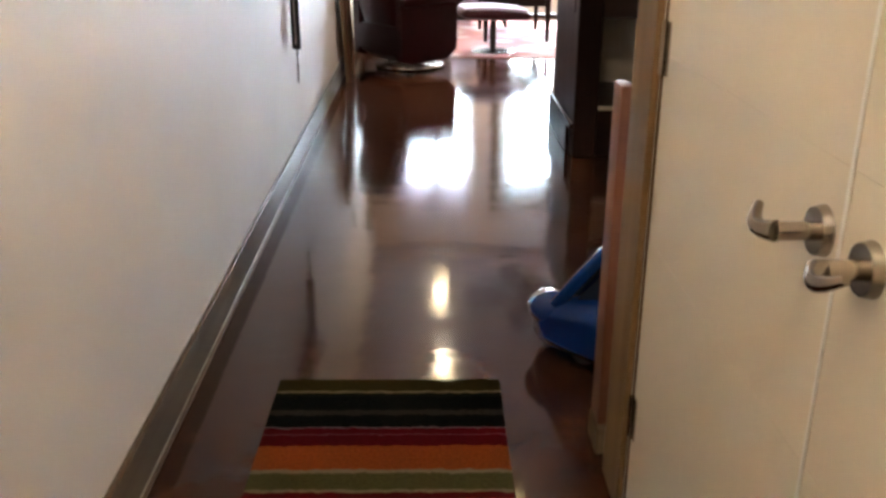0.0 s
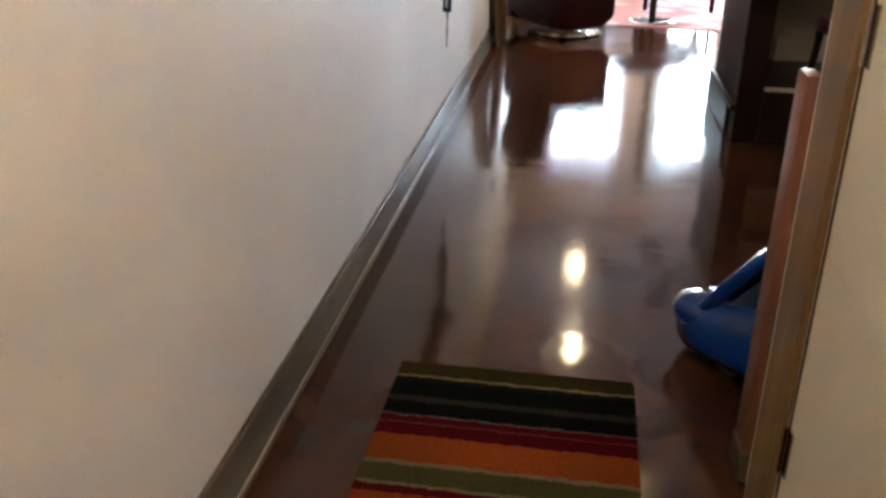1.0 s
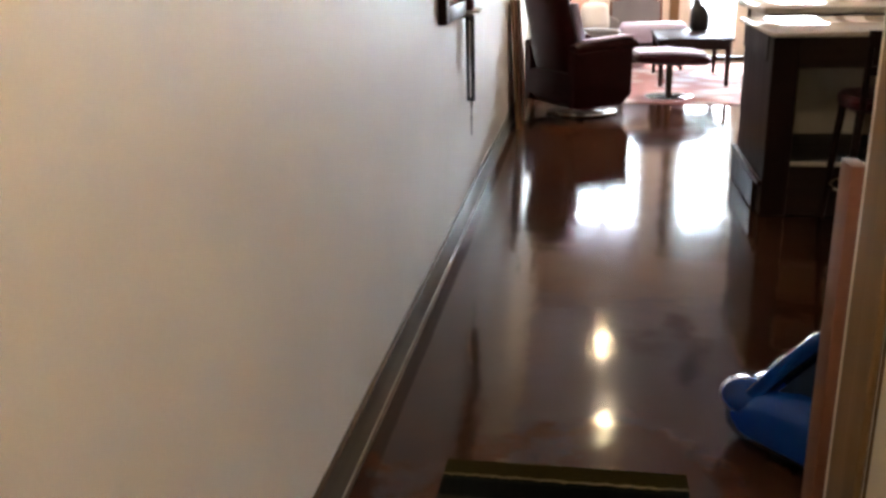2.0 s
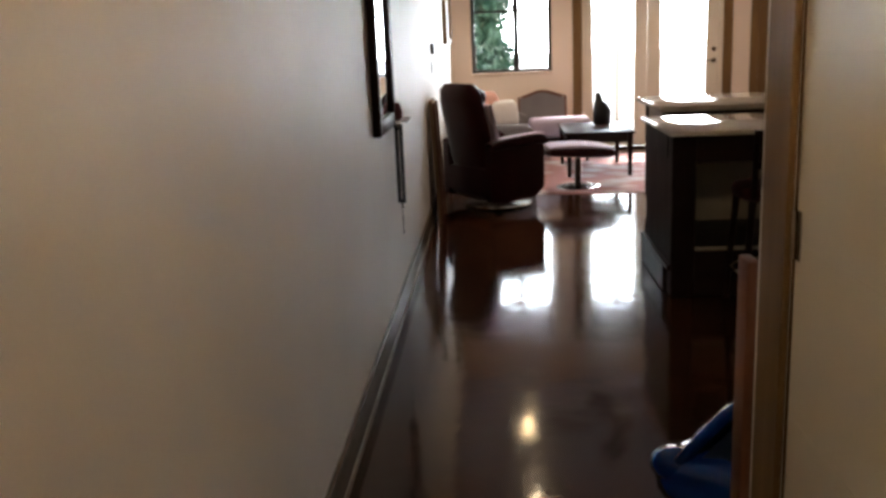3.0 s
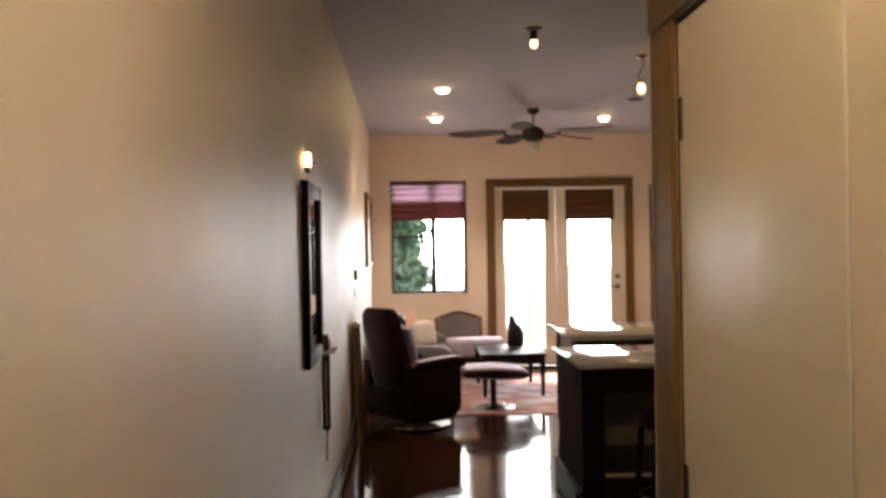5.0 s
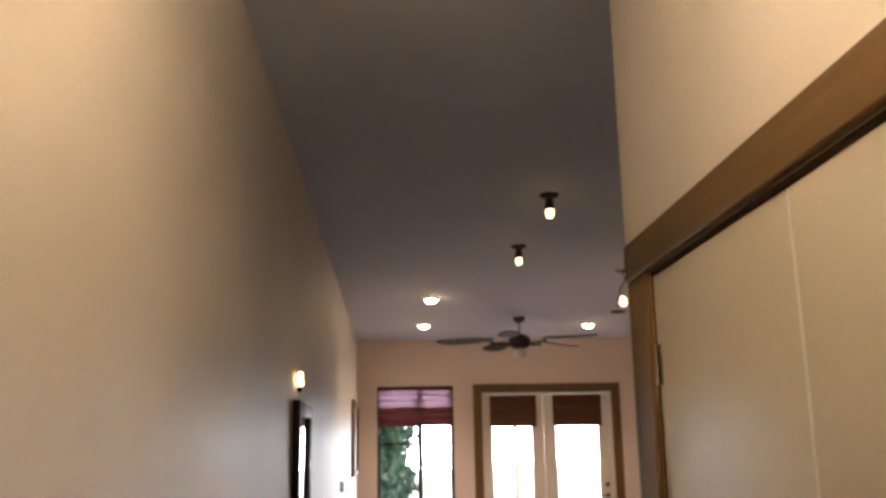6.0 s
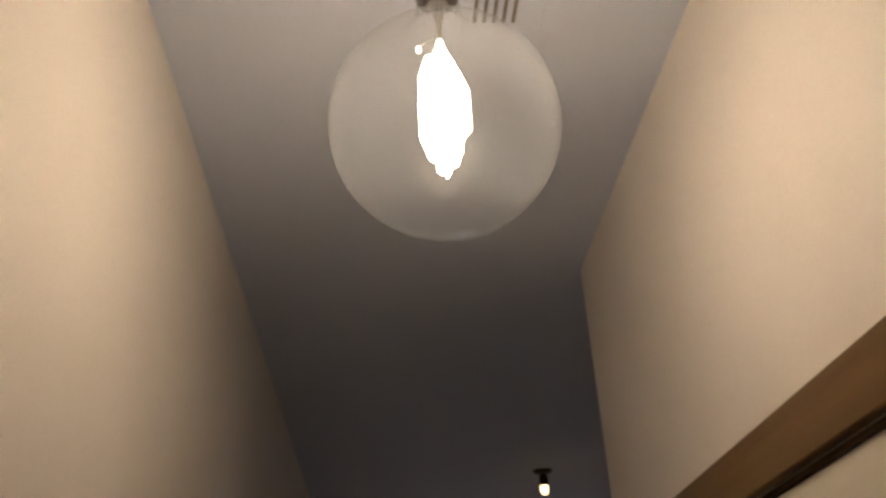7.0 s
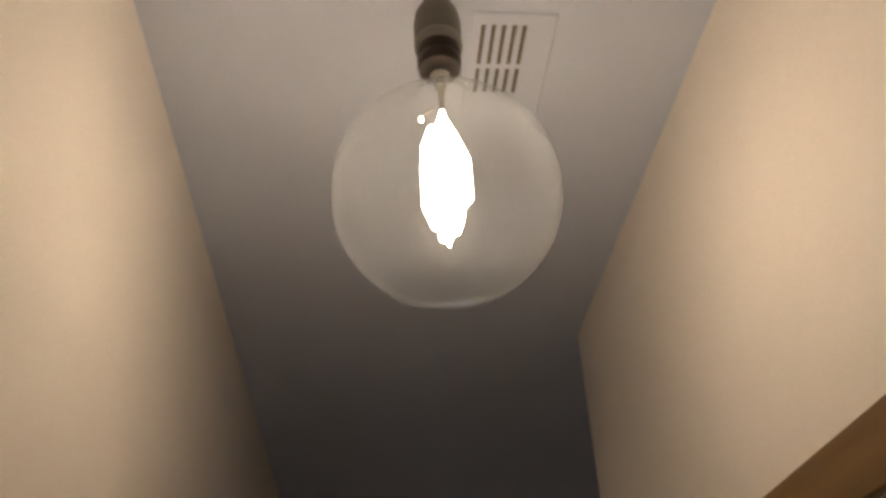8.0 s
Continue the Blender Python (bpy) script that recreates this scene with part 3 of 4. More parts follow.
for k in range(7):
    a = 2 * math.pi * k / 7
    top, low = dz + 0.108 + 0.022 * math.sin(2.1 * k), dz - 0.060 + 0.012 * math.cos(1.7 * k)
    rod = [(r_ * math.cos(a), r_ * math.sin(a), low + (top - low) * u) for u, r_ in ((0, 0.016), (0.25, 0.032), (0.75, 0.033), (1, 0.020))]
    part("filament", tube(B(), rod, 0.0105, 8, 0.008), BULBGLOW, pend, "glowing warm filament")
part("filament", lathe(B(), [(0.0004, dz - 0.100), (0.008, dz - 0.080), (0.026, dz - 0.045), (0.032, dz + 0.06), (0.024, dz + 0.112), (0.009, dz + 0.15), (0.0004, dz + 0.185)], n=14), BULBGLOW, pend, "glowing warm filament")
part("filament_bead", lathe(B(), [(0.0004, dz + 0.147), (0.0026, dz + 0.151), (0.0026, dz + 0.156), (0.0004, dz + 0.160)], (-0.036, 0, 0), 10), BULBGLOW, pend)
part("support_wire", tube(B(), [(0, 0, dz + 0.178), (-0.020, 0, dz + 0.172), (-0.036, 0, dz + 0.158)], 0.0009, 6), GREYCAP, pend)

for x, y in ((0.853, 9.30), (0.845, 11.20), (2.825, 11.26)):
    c = thing("recessed_light", (x, y, CZ), "round recessed ceiling light glowing warm", "lamp", "recessed lights")
    part("trim_ring", lathe(B(), [(0.060, -0.002), (0.061, -0.020), (0.066, -0.022), (0.090, -0.008), (0.094, 0.0)]), WHITEPLASTIC, c)
    beam = bpy.data.lights.new("recessed_light_beam", 'SPOT')
    beam.energy, beam.color = 38.0, (1.0, 0.86, 0.70)
    beam.spot_size, beam.spot_blend, beam.shadow_soft_size = radians(126), 0.6, 0.04
    new("recessed_light_beam", beam).matrix_world = pose(x, y, CZ - 0.10)
    part("lens", lathe(B(), [(0.0004, -0.050), (0.030, -0.046), (0.050, -0.034), (0.058, -0.018), (0.058, 0.0)]), CANGLOW, c, "glowing lens")


def spot(x, y):
    s = thing("ceiling_spot", (x, y, CZ), "small dark bronze ceiling spot with glowing bulb", "lamp", "ceiling spots")
    part("canopy", lathe(B(), [(0.016, -0.024), (0.038, -0.021), (0.057, -0.009), (0.060, 0.0)]), BRONZE, s)
    part("body", lathe(B(), [(0.023, -0.092), (0.028, -0.083), (0.025, -0.038), (0.016, -0.021)]), BRONZE, s)
    part("bulb", lathe(B(), [(0.0004, -0.145), (0.015, -0.139), (0.0235, -0.122), (0.0235, -0.107), (0.020, -0.090)], n=20), SPOTGLOW, s, "glowing frosted bulb")
    return s


spot(1.40, 5.645)
spot(1.404, 7.00)
s = thing("hanging_spot", (2.40, 7.92, CZ), "curved wire hanging lamp with glowing bulb over a small dark dish", "lamp")
part("canopy", lathe(B(), [(0.02, -0.03), (0.05, -0.014), (0.054, 0)]), NICKEL, s)
part("wire", tube(B(), [(0.024 * math.sin(k * 0.55), 0.01 * math.cos(k * 0.55), -0.02 - 0.0185 * k) for k in range(12)], 0.007, 8), NICKEL, s)
part("arm", tube(B(), [(0.0, 0, -0.20), (-0.045, 0, -0.23), (-0.06, 0, -0.30), (-0.05, 0, -0.352)], 0.005, 8), NICKEL, s)
part("dish", lathe(B(), [(0.02, -0.372), (0.055, -0.366), (0.065, -0.352), (0.058, -0.356), (0.02, -0.362)], (-0.05, 0, 0), 28), BRONZE, s)
part("bulb", lathe(B(), [(0.0004, -0.312), (0.018, -0.305), (0.030, -0.282), (0.028, -0.255), (0.016, -0.232)], n=20), SPOTGLOW, s, "glowing bulb")

# ceiling fan
fan = thing("ceiling_fan", (1.905, 10.65, CZ), "dark brown ceiling fan with wide leaf blades at rest", "fan")
part("canopy", lathe(B(), [(0.02, -0.07), (0.055, -0.05), (0.07, -0.01), (0.07, 0)]), BRONZE, fan)
part("downrod", cyl(B(), (0, 0, -0.06), (0, 0, -0.2), 0.014, None, 12), NICKEL, fan)
part("motor", lathe(B(), [(0.04, -0.36), (0.10, -0.345), (0.125, -0.31), (0.125, -0.25), (0.09, -0.215), (0.03, -0.19)]), BRONZE, fan)
part("light_kit", lathe(B(), [(0.0005, -0.47), (0.05, -0.46), (0.075, -0.42), (0.07, -0.375), (0.045, -0.36)]), WHITEPLASTIC, fan, "frosted glass bowl")
for k in range(5):
    a = radians(36 + 72 * k)
    ca, sa = math.cos(a), math.sin(a)
    secs = []
    for r, hw in ((0.30, 0.05), (0.42, 0.08), (0.60, 0.105), (0.78, 0.10), (0.90, 0.065), (0.945, 0.02)):
        z = -0.270 + 0.01 * math.sin(r * 6)
        secs.append([(r * ca - u * hw * sa, r * sa + u * hw * ca, z + dz2 + 0.18 * u * hw) for u, dz2 in ((-1, 0), (0, -0.004), (1, 0), (1, 0.008), (0, 0.006), (-1, 0.008))])
    bl = part("blade", loft(B(), secs), DARKWOODX, fan)
    part("blade_arm", tube(B(), [(0.10 * ca, 0.10 * sa, -0.30), (0.22 * ca, 0.22 * sa, -0.30), (0.34 * ca, 0.34 * sa, -0.288)], 0.012, 8), BRONZE, bl)

# ceiling register and detector by the pendant
vent = thing("ceiling_vent", (0.765, 1.802, CZ), "painted metal ceiling register with two rows of slots", "vent")
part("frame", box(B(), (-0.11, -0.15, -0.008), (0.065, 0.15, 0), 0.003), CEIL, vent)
for row, (ya, yb) in enumerate(((-0.12, -0.012), (0.003, 0.075))):
    for k in range(5):
        x = -0.088 + k * 0.021
        part("slot", box(B(), (x, ya, -0.0095), (x + 0.008, yb, -0.0078)), DARKSLOT, vent)
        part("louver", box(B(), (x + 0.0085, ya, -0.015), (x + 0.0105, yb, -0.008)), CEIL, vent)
det = thing("smoke_detector", (0.985, 1.51, CZ), "small round vented smoke detector on the ceiling", "detector")
part("body", lathe(B(), [(0.018, -0.034), (0.034, -0.030), (0.042, -0.016), (0.045, 0)]), WHITEPLASTIC, det)
for k in range(10):
    a = 2 * math.pi * k / 10
    b = box(B(), (-0.004, -0.001, -0.004), (0.004, 0.012, 0.004))
    bmesh.ops.transform(b, matrix=pose(0.036 * math.cos(a), 0.036 * math.sin(a), -0.027, 0, 0, math.degrees(a) - 90), verts=b.verts)
    part("vent_slit", b, DARKSLOT, det)

# ---------------------------------------------------------------- on the west wall
mir = thing("wall_mirror", (0, 5.335, 1.51), "tall mirror in a dark wooden frame on the wall", "mirror")
mw, mh = 0.315, 0.452
for ya, yb, za, zb in ((-mw, -mw + 0.07, -mh, mh), (mw - 0.07, mw, -mh, mh), (-mw + 0.07, mw - 0.07, -mh, -mh + 0.07), (-mw + 0.07, mw - 0.07, mh - 0.07, mh)):
    part("frame", box(B(), (0, ya, za), (0.038, yb, zb), 0.006, 2), DARKWOOD, mir)
part("mirror_glass", box(B(), (0.004, -mw + 0.07, -mh + 0.07), (0.02, mw - 0.07, mh - 0.07)), MIRROR, mir, "silvered mirror glass")

wl = thing("wall_lamp", (0, 5.20, 2.065), "small chrome lamp over the mirror, lit", "lamp")
part("mount", cyl(B(), (0, 0.06, -0.02), (0.02, 0.06, -0.02), 0.035, 0.03), NICKEL, wl)
part("arm", tube(B(), [(0.02, 0.06, -0.02), (0.04, 0.03, -0.01), (0.028, -0.045, 0.0)], 0.007), NICKEL, wl)
part("bulb", cyl(B(), (0.024, -0.06, 0.035), (0.024, -0.06, -0.03), 0.012, 0.016, 16), SPOTGLOW, wl, "glowing bulb")

sh = thing("key_shelf", (0, 5.75, 1.073), "small glass shelf with hooks under the mirror", "shelf")
part("shelf", box(B(), (0, -0.13, -0.006), (0.10, 0.10, 0.004), 0.002), WHITEPLASTIC, sh)
part("bracket", box(B(), (0, -0.10, -0.035), (0.018, 0.08, -0.006), 0.003), NICKEL, sh)
for y in (-0.06, 0.0, 0.05):
    part("hook", tube(B(), [(0.018, y, -0.02), (0.04, y, -0.025), (0.046, y, -0.038), (0.04, y, -0.046)], 0.003, 6), NICKEL, sh)
pot = thing("small_jar", (0.042, 5.665, 1.077), "small red-brown jar on the shelf", "jar")
part("jar", lathe(B(), [(0.018, 0), (0.027, 0.02), (0.028, 0.055), (0.018, 0.078), (0.016, 0.09)], n=20), REDSHADE, pot)
st = thing("hanging_strap", (0.036, 5.755, 1.03), "dark leather strap with metal clasp hanging from a hook", "strap")
part("strap", box(B(), (-0.022, -0.006, -0.40), (0.022, 0.006, 0.02), 0.004, 2), BLACKPLASTIC, st)
b = cyl(B(), (0, 0, -0.40), (0, 0, -0.43), 0.007, None, 10)
tube(b, [(0, 0, -0.43), (0, 0.008, -0.45), (0, 0, -0.475), (0, -0.006, -0.45), (0, 0, -0.432)], 0.003, 6)
tube(b, [(0, 0, -0.475), (0, 0.004, -0.50), (0, -0.004, -0.53), (0, 0, -0.57)], 0.0055, 8, 0.004)
part("clasp", b, CHROME, st, "chrome clasp")
co = thing("lanyard", (0.042, 5.69, 1.025), "thin pale cord hanging from a hook", "cord")
part("cord", tube(B(), [(0, 0.004 * math.sin(k), -0.033 * k) for k in range(12)], 0.0035, 6), WHITECLOTH, co)

th = thing("thermostat", (0, 9.02, 1.40), "small grey wall thermostat", "thermostat")
part("body", box(B(), (0, -0.05, -0.045), (0.028, 0.05, 0.045), 0.006, 2), BLACKPLASTIC, th)
sw = thing("light_switch", (0, 9.02, 1.24), "white light switch plate on the wall", "switch")
part("plate", box(B(), (0, -0.036, -0.058), (0.006, 0.036, 0.058), 0.002), WHITEPLASTIC, sw)
part("rocker", box(B(), (0.006, -0.016, -0.033), (0.012, 0.016, 0.033), 0.002), WHITEPLASTIC, sw)

pic = thing("picture_frame", (0, 11.65, 1.86), "framed faded print in a dark wooden frame", "picture")
pw, ph = 0.62, 0.43
for ya, yb, za, zb in ((-pw, -pw + 0.05, -ph, ph), (pw - 0.05, pw, -ph, ph), (-pw + 0.05, pw - 0.05, -ph, -ph + 0.05), (-pw + 0.05, pw - 0.05, ph - 0.05, ph)):
    part("frame", box(B(), (0, ya, za), (0.04, yb, zb), 0.005), CASING, pic)
part("print", box(B(), (0, -pw + 0.05, -ph + 0.05), (0.012, pw - 0.05, ph - 0.05)), ARTPAPER, pic, "faded paper print")

# ---------------------------------------------------------------- blue ride-on toy
toy = thing("ride_on_toy", (1.128, 3.811, 0), "glossy blue plastic ride-on toy car parked on the floor", "toy", turn=-48)
secs = []
for x, zb, zt, hw in ((-0.01, 0.055, 0.105, 0.06), (0.0, 0.03, 0.14, 0.12), (0.03, 0.012, 0.168, 0.165), (0.07, 0.008, 0.188, 0.19), (0.115, 0.008, 0.206, 0.203), (0.16, 0.008, 0.226, 0.21), (0.26, 0.008, 0.256, 0.215), (0.40, 0.008, 0.268, 0.215), (0.55, 0.018, 0.262, 0.21), (0.64, 0.03, 0.23, 0.18), (0.66, 0.08, 0.18, 0.1)):
    secs.append(oval((x, 0, (zb + zt) / 2), (0, 1, 0), (0, 0, 1), hw, (zt - zb) / 2, 32, 3.0))
part("body", loft(B(), secs), BLUE, toy)
for sy in (-1, 1):
    hump = lathe(B(), [(math.sin(a) * 0.5 + 0.0004, -0.5 * math.cos(a)) for a in [math.pi * k / 12 for k in range(13)]], n=24)
    bmesh.ops.transform(hump, matrix=pose(0.080, sy * 0.125, 0.142, 0, -10, sy * 14) @ Matrix.Diagonal((0.21, 0.15, 0.118, 1)), verts=hump.verts)
    part("fender", hump, BLUE, toy)
for sy in (-1, 1):
    part("windscreen_post", tube(B(), [(0.12, sy * 0.165, 0.175), (0.19, sy * 0.165, 0.272), (0.27, sy * 0.155, 0.375), (0.35, sy * 0.145, 0.455)], 0.022, 12), BLUE, toy)
    part("side_window", loft(B(), [[(0.17, sy * 0.158 + o, 0.185), (0.46, sy * 0.15 + o, 0.235), (0.46, sy * 0.14 + o, 0.41), (0.35, sy * 0.14 + o, 0.415)] for o in (-0.006, 0.006)]), TOYGLASS, toy)
part("windscreen", loft(B(), [[(0.125, sy * 0.145, 0.168), (0.14, sy * 0.145, 0.166), (0.345, sy * 0.13, 0.44), (0.33, sy * 0.13, 0.445)] for sy in (-1, 1)]), TOYGLASS, toy)
part("roof", loft(B(), [oval((x, 0, z), (0, 1, 0), (0, 0, 1), hw, 0.022, 20, 3) for x, z, hw in ((0.33, 0.445, 0.13), (0.38, 0.46, 0.16), (0.50, 0.455, 0.16), (0.56, 0.43, 0.13))]), BLUE, toy)
part("rear_pillar", loft(B(), [oval((0.52, 0, z), (1, 0, 0), (0, 1, 0), 0.05, 0.15, 20, 3) for z in (0.25, 0.33, 0.43)]), BLUE, toy)
for x in (0.21, 0.52):
    for sy in (-1, 1):
        w_ = part("wheel", cyl(B(), (x, sy * 0.09, 0.055), (x, sy * 0.145, 0.055), 0.055, None, 24), BLACKPLASTIC, toy, "black plastic wheel")
        part("hub", cyl(B(), (x, sy * 0.144, 0.055), (x, sy * 0.152, 0.055), 0.03, 0.026, 18), BLACKPLASTIC, w_)

# ---------------------------------------------------------------- kitchen island
bar = thing("bar_table", (0, 0, 0), "dark espresso bar table with a polished pale stone top", "table")
IX0, IX1, IY0, IY1 = 1.513, 3.6, 5.97, 6.86
part("end_panel", box(B(), (IX0, IY0 + 0.13, 0.16), (IX0 + 0.03, IY1, 0.9065), 0.003), DARKWOOD, bar)
for x in (IX0 - 0.008, IX1 - 0.122):
    part("corner_post", box(B(), (x, IY0, 0.0), (x + 0.13, IY0 + 0.13, 0.9065), 0.006), DARKWOOD, bar)
part("corner_post", box(B(), (IX1 - 0.122, IY1 - 0.13, 0.0), (IX1 + 0.008, IY1, 0.9065), 0.006), DARKWOOD, bar)
part("apron", box(B(), (IX0 + 0.122, IY0 + 0.015, 0.755), (IX1 - 0.122, IY0 + 0.04, 0.9065), 0.003), DARKWOODX, bar)
part("apron", box(B(), (IX0 + 0.03, IY1 - 0.04, 0.755), (IX1 - 0.122, IY1 - 0.015, 0.9065), 0.003), DARKWOODX, bar)
part("side_rail", box(B(), (IX0 - 0.012, IY0 + 0.13, 0.775), (IX0, IY1, 0.9065), 0.003), DARKWOOD, bar)
part("plinth", box(B(), (IX0 - 0.03, IY0 + 0.13, 0), (IX0 + 0.05, IY1, 0.16), 0.006), DARKWOOD, bar)
part("plinth_cap", box(B(), (IX0 - 0.034, IY0 - 0.02, 0.16), (IX0 - 0.009, IY1, 0.195), 0.005), DARKWOOD, bar)
part("back_panel", box(B(), (IX0 + 0.03, IY1 - 0.062, 0.27), (IX1 - 0.122, IY1 - 0.045, 0.80), 0.003), SMOKE, bar, "taupe panel under the table")
part("foot_ledge", box(B(), (IX0 + 0.122, IY0 + 0.02, 0.0), (IX1 - 0.122, IY1 - 0.065, 0.27), 0.005), DARKWOODX, bar)
# pale strip paints the bright line along the ledge's front edge
part("foot_rail", box(B(), (IX0 + 0.122, IY0 + 0.008, 0.262), (IX1 - 0.122, IY0 + 0.035, 0.284), 0.006), SMOKE, bar, "pale foot rail edge drawn as a highlight")
part("tabletop", box(B(), (1.488, 5.95, 0.907), (3.7, 6.95, 0.931), 0.006, 2), COUNTER, bar, "polished pale stone top")

isl = thing("kitchen_island", (0, 0, 0), "kitchen island with taupe panels and wooden battens", "island")
KX0, KX1, KY0, KY1 = 1.82, 3.9, 7.84, 8.72
part("body", box(B(), (KX0, KY0, 0.10), (KX1, KY1, 0.886), 0.003), SMOKE, isl)
part("plinth", box(B(), (KX0 + 0.03, KY0 + 0.05, 0), (KX1 - 0.03, KY1 - 0.05, 0.10)), DARKWOODX, isl)
for x in (KX0, KX0 + 0.52, KX0 + 1.04, KX0 + 1.56):
    part("batten", box(B(), (x, KY0 - 0.018, 0.10), (x + 0.08, KY0, 0.82), 0.003), CASING, isl)
part("rail", box(B(), (KX0, KY0 - 0.018, 0.82), (KX1, KY0, 0.886), 0.003), DARKWOODX, isl)
for y in (KY0 + 0.02, KY1 - 0.10):
    part("side_batten", box(B(), (KX0 - 0.016, y, 0.10), (KX0, y + 0.08, 0.886), 0.003), DARKWOOD, isl)
ct = part("countertop", box(B(), (1.755, 7.72, 0.887), (3.95, 8.88, 0.930), 0.008, 2), COUNTER)
tagged(ct, "polished pale stone countertop on the kitchen island", "countertop")


def stool(x, y, turn):
    s = thing("bar_stool", (x, y, 0), "dark wooden bar stool with a curved backrest and footrest ring", "stool", turn=turn)
    secs = [oval((0, 0, z), (1, 0, 0), (0, 1, 0), a, a * 0.95, 28, 3) for z, a in ((0.60, 0.17), (0.615, 0.20), (0.65, 0.205), (0.672, 0.19), (0.678, 0.12))]
    part("seat", loft(B(), secs), LEATHER, s, "dark leather seat")
    for sx in (-1, 1):
        for sy in (-1, 1):
            part("leg", tube(B(), [(sx * 0.15, sy * 0.15, 0.61), (sx * 0.17, sy * 0.17, 0.3), (sx * 0.185, sy * 0.185, 0.0)], 0.02, 8, 0.015), DARKWOOD, s)
    ring = [(0.20 * math.cos(2 * math.pi * k / 24), 0.20 * math.sin(2 * math.pi * k / 24), 0.22) for k in range(25)]
    part("footrest", tube(B(), ring, 0.012, 8), NICKEL, s, "metal footrest ring")
    for sx in (-1, 1):
        part("back_post", tube(B(), [(sx * 0.15, -0.17, 0.62), (sx * 0.155, -0.19, 0.78), (sx * 0.16, -0.22, 0.96)], 0.016, 8), DARKWOOD, s)
    for z, hh in ((0.94, 0.035), (0.80, 0.02)):
        secs = []
        for k in range(9):
            u = -1 + 2 * k / 8
            yy = -0.215 - 0.04 * (1 - u * u) + (0.02 if z < 0.9 else 0)
            secs.append([(u * 0.17, yy - 0.012, z - hh), (u * 0.17, yy + 0.012, z - hh), (u * 0.17, yy + 0.012, z + hh), (u * 0.17, yy - 0.012, z + hh)])
        part("back_rail", loft(B(), secs), DARKWOOD, s)
    return s


stool(1.985, 5.74, 0)

# ---------------------------------------------------------------- living room
rug = part("area_rug", box(B(), (-1.25, -1.4, 0), (1.25, 1.4, 0.012), 0.004), persian_material())
rug.matrix_basis = pose(2.12, 10.82, 0.0005, 0, 0, -5)
tagged(rug, "pale pink and white patterned rug on the concrete floor", "rug")

ch = thing("recliner_chair", (0.53, 9.06, 0), "dark oxblood leather swivel recliner with a high back", "armchair", turn=36)
part("base_ring", lathe(B(), [(0.21, 0.0), (0.30, 0.0), (0.305, 0.012), (0.30, 0.026), (0.22, 0.03), (0.21, 0.02)], (0.03, 0, 0), 40), CHROME, ch, "chrome swivel ring")
b = B()
box(b, (-0.24, -0.03, 0.012), (0.28, 0.03, 0.035), 0.006)
box(b, (0.0, -0.27, 0.012), (0.06, 0.27, 0.034), 0.006)
part("base_cross", b, CHROME, ch)
part("post", cyl(B(), (0.03, 0, 0.03), (0.03, 0, 0.22), 0.035), CHROME, ch)
part("seat_box", loft(B(), [oval((x, 0, z), (0, 1, 0), (0, 0, 1), 0.31, h, 24, 5) for x, z, h in ((-0.31, 0.26, 0.12), (-0.24, 0.24, 0.16), (0.22, 0.25, 0.13), (0.28, 0.26, 0.08))]), LEATHER, ch)
part("seat_cushion", loft(B(), [oval((x, 0, z), (0, 1, 0), (0, 0, 1), w2, h, 24, 4) for x, z, w2, h in ((-0.22, 0.42, 0.24, 0.05), (-0.15, 0.42, 0.255, 0.075), (0.21, 0.43, 0.255, 0.08), (0.31, 0.42, 0.25, 0.07), (0.35, 0.41, 0.23, 0.03))]), LEATHER, ch)
secs = []
for z, x, d, w2 in ((0.34, -0.22, 0.07, 0.26), (0.50, -0.25, 0.09, 0.275), (0.70, -0.285, 0.085, 0.28), (0.86, -0.325, 0.085, 0.275), (0.95, -0.34, 0.095, 0.265), (1.05, -0.36, 0.085, 0.24), (1.10, -0.365, 0.05, 0.19)):
    secs.append(oval((x, 0, z), (1, 0, 0), (0, 1, 0), d, w2, 26, 3.2))
part("backrest", loft(B(), secs), LEATHER, ch)
part("head_cushion", loft(B(), [oval((x, 0, 0.98), (0, 1, 0), (0, 0, 1), w2, h, 22, 3) for x, w2, h in ((-0.30, 0.20, 0.05), (-0.26, 0.235, 0.085), (-0.235, 0.22, 0.07), (-0.225, 0.16, 0.03))]), LEATHER, ch)
for sy in (-1, 1):
    part("armrest", loft(B(), [oval((x, sy * 0.33, z), (0, 1, 0), (0, 0, 1), 0.06, h, 20, 3) for x, z, h in ((-0.30, 0.57, 0.03), (-0.25, 0.575, 0.045), (0.19, 0.60, 0.04), (0.27, 0.59, 0.045), (0.31, 0.58, 0.025))]), LEATHER, ch)
    part("arm_panel", loft(B(), [oval((x, sy * 0.33, zc), (0, 1, 0), (0, 0, 1), 0.045, h, 20, 5) for x, zc, h in ((-0.31, 0.33, 0.23), (-0.2, 0.32, 0.25), (0.18, 0.33, 0.24), (0.26, 0.36, 0.20))]), LEATHER, ch)

# pale strips draw the windows' sheen on the leather arm and back
part("arm_sheen", loft(B(), [oval((x, -0.33, z), (0, 1, 0), (0, 0, 1), w2, 0.009, 18, 3) for x, z, w2 in ((-0.20, 0.628, 0.03), (-0.16, 0.632, 0.055), (0.05, 0.645, 0.062), (0.22, 0.650, 0.060), (0.285, 0.642, 0.04))]), LILAC, ch, "pale lilac strip drawing the window sheen on the armrest")
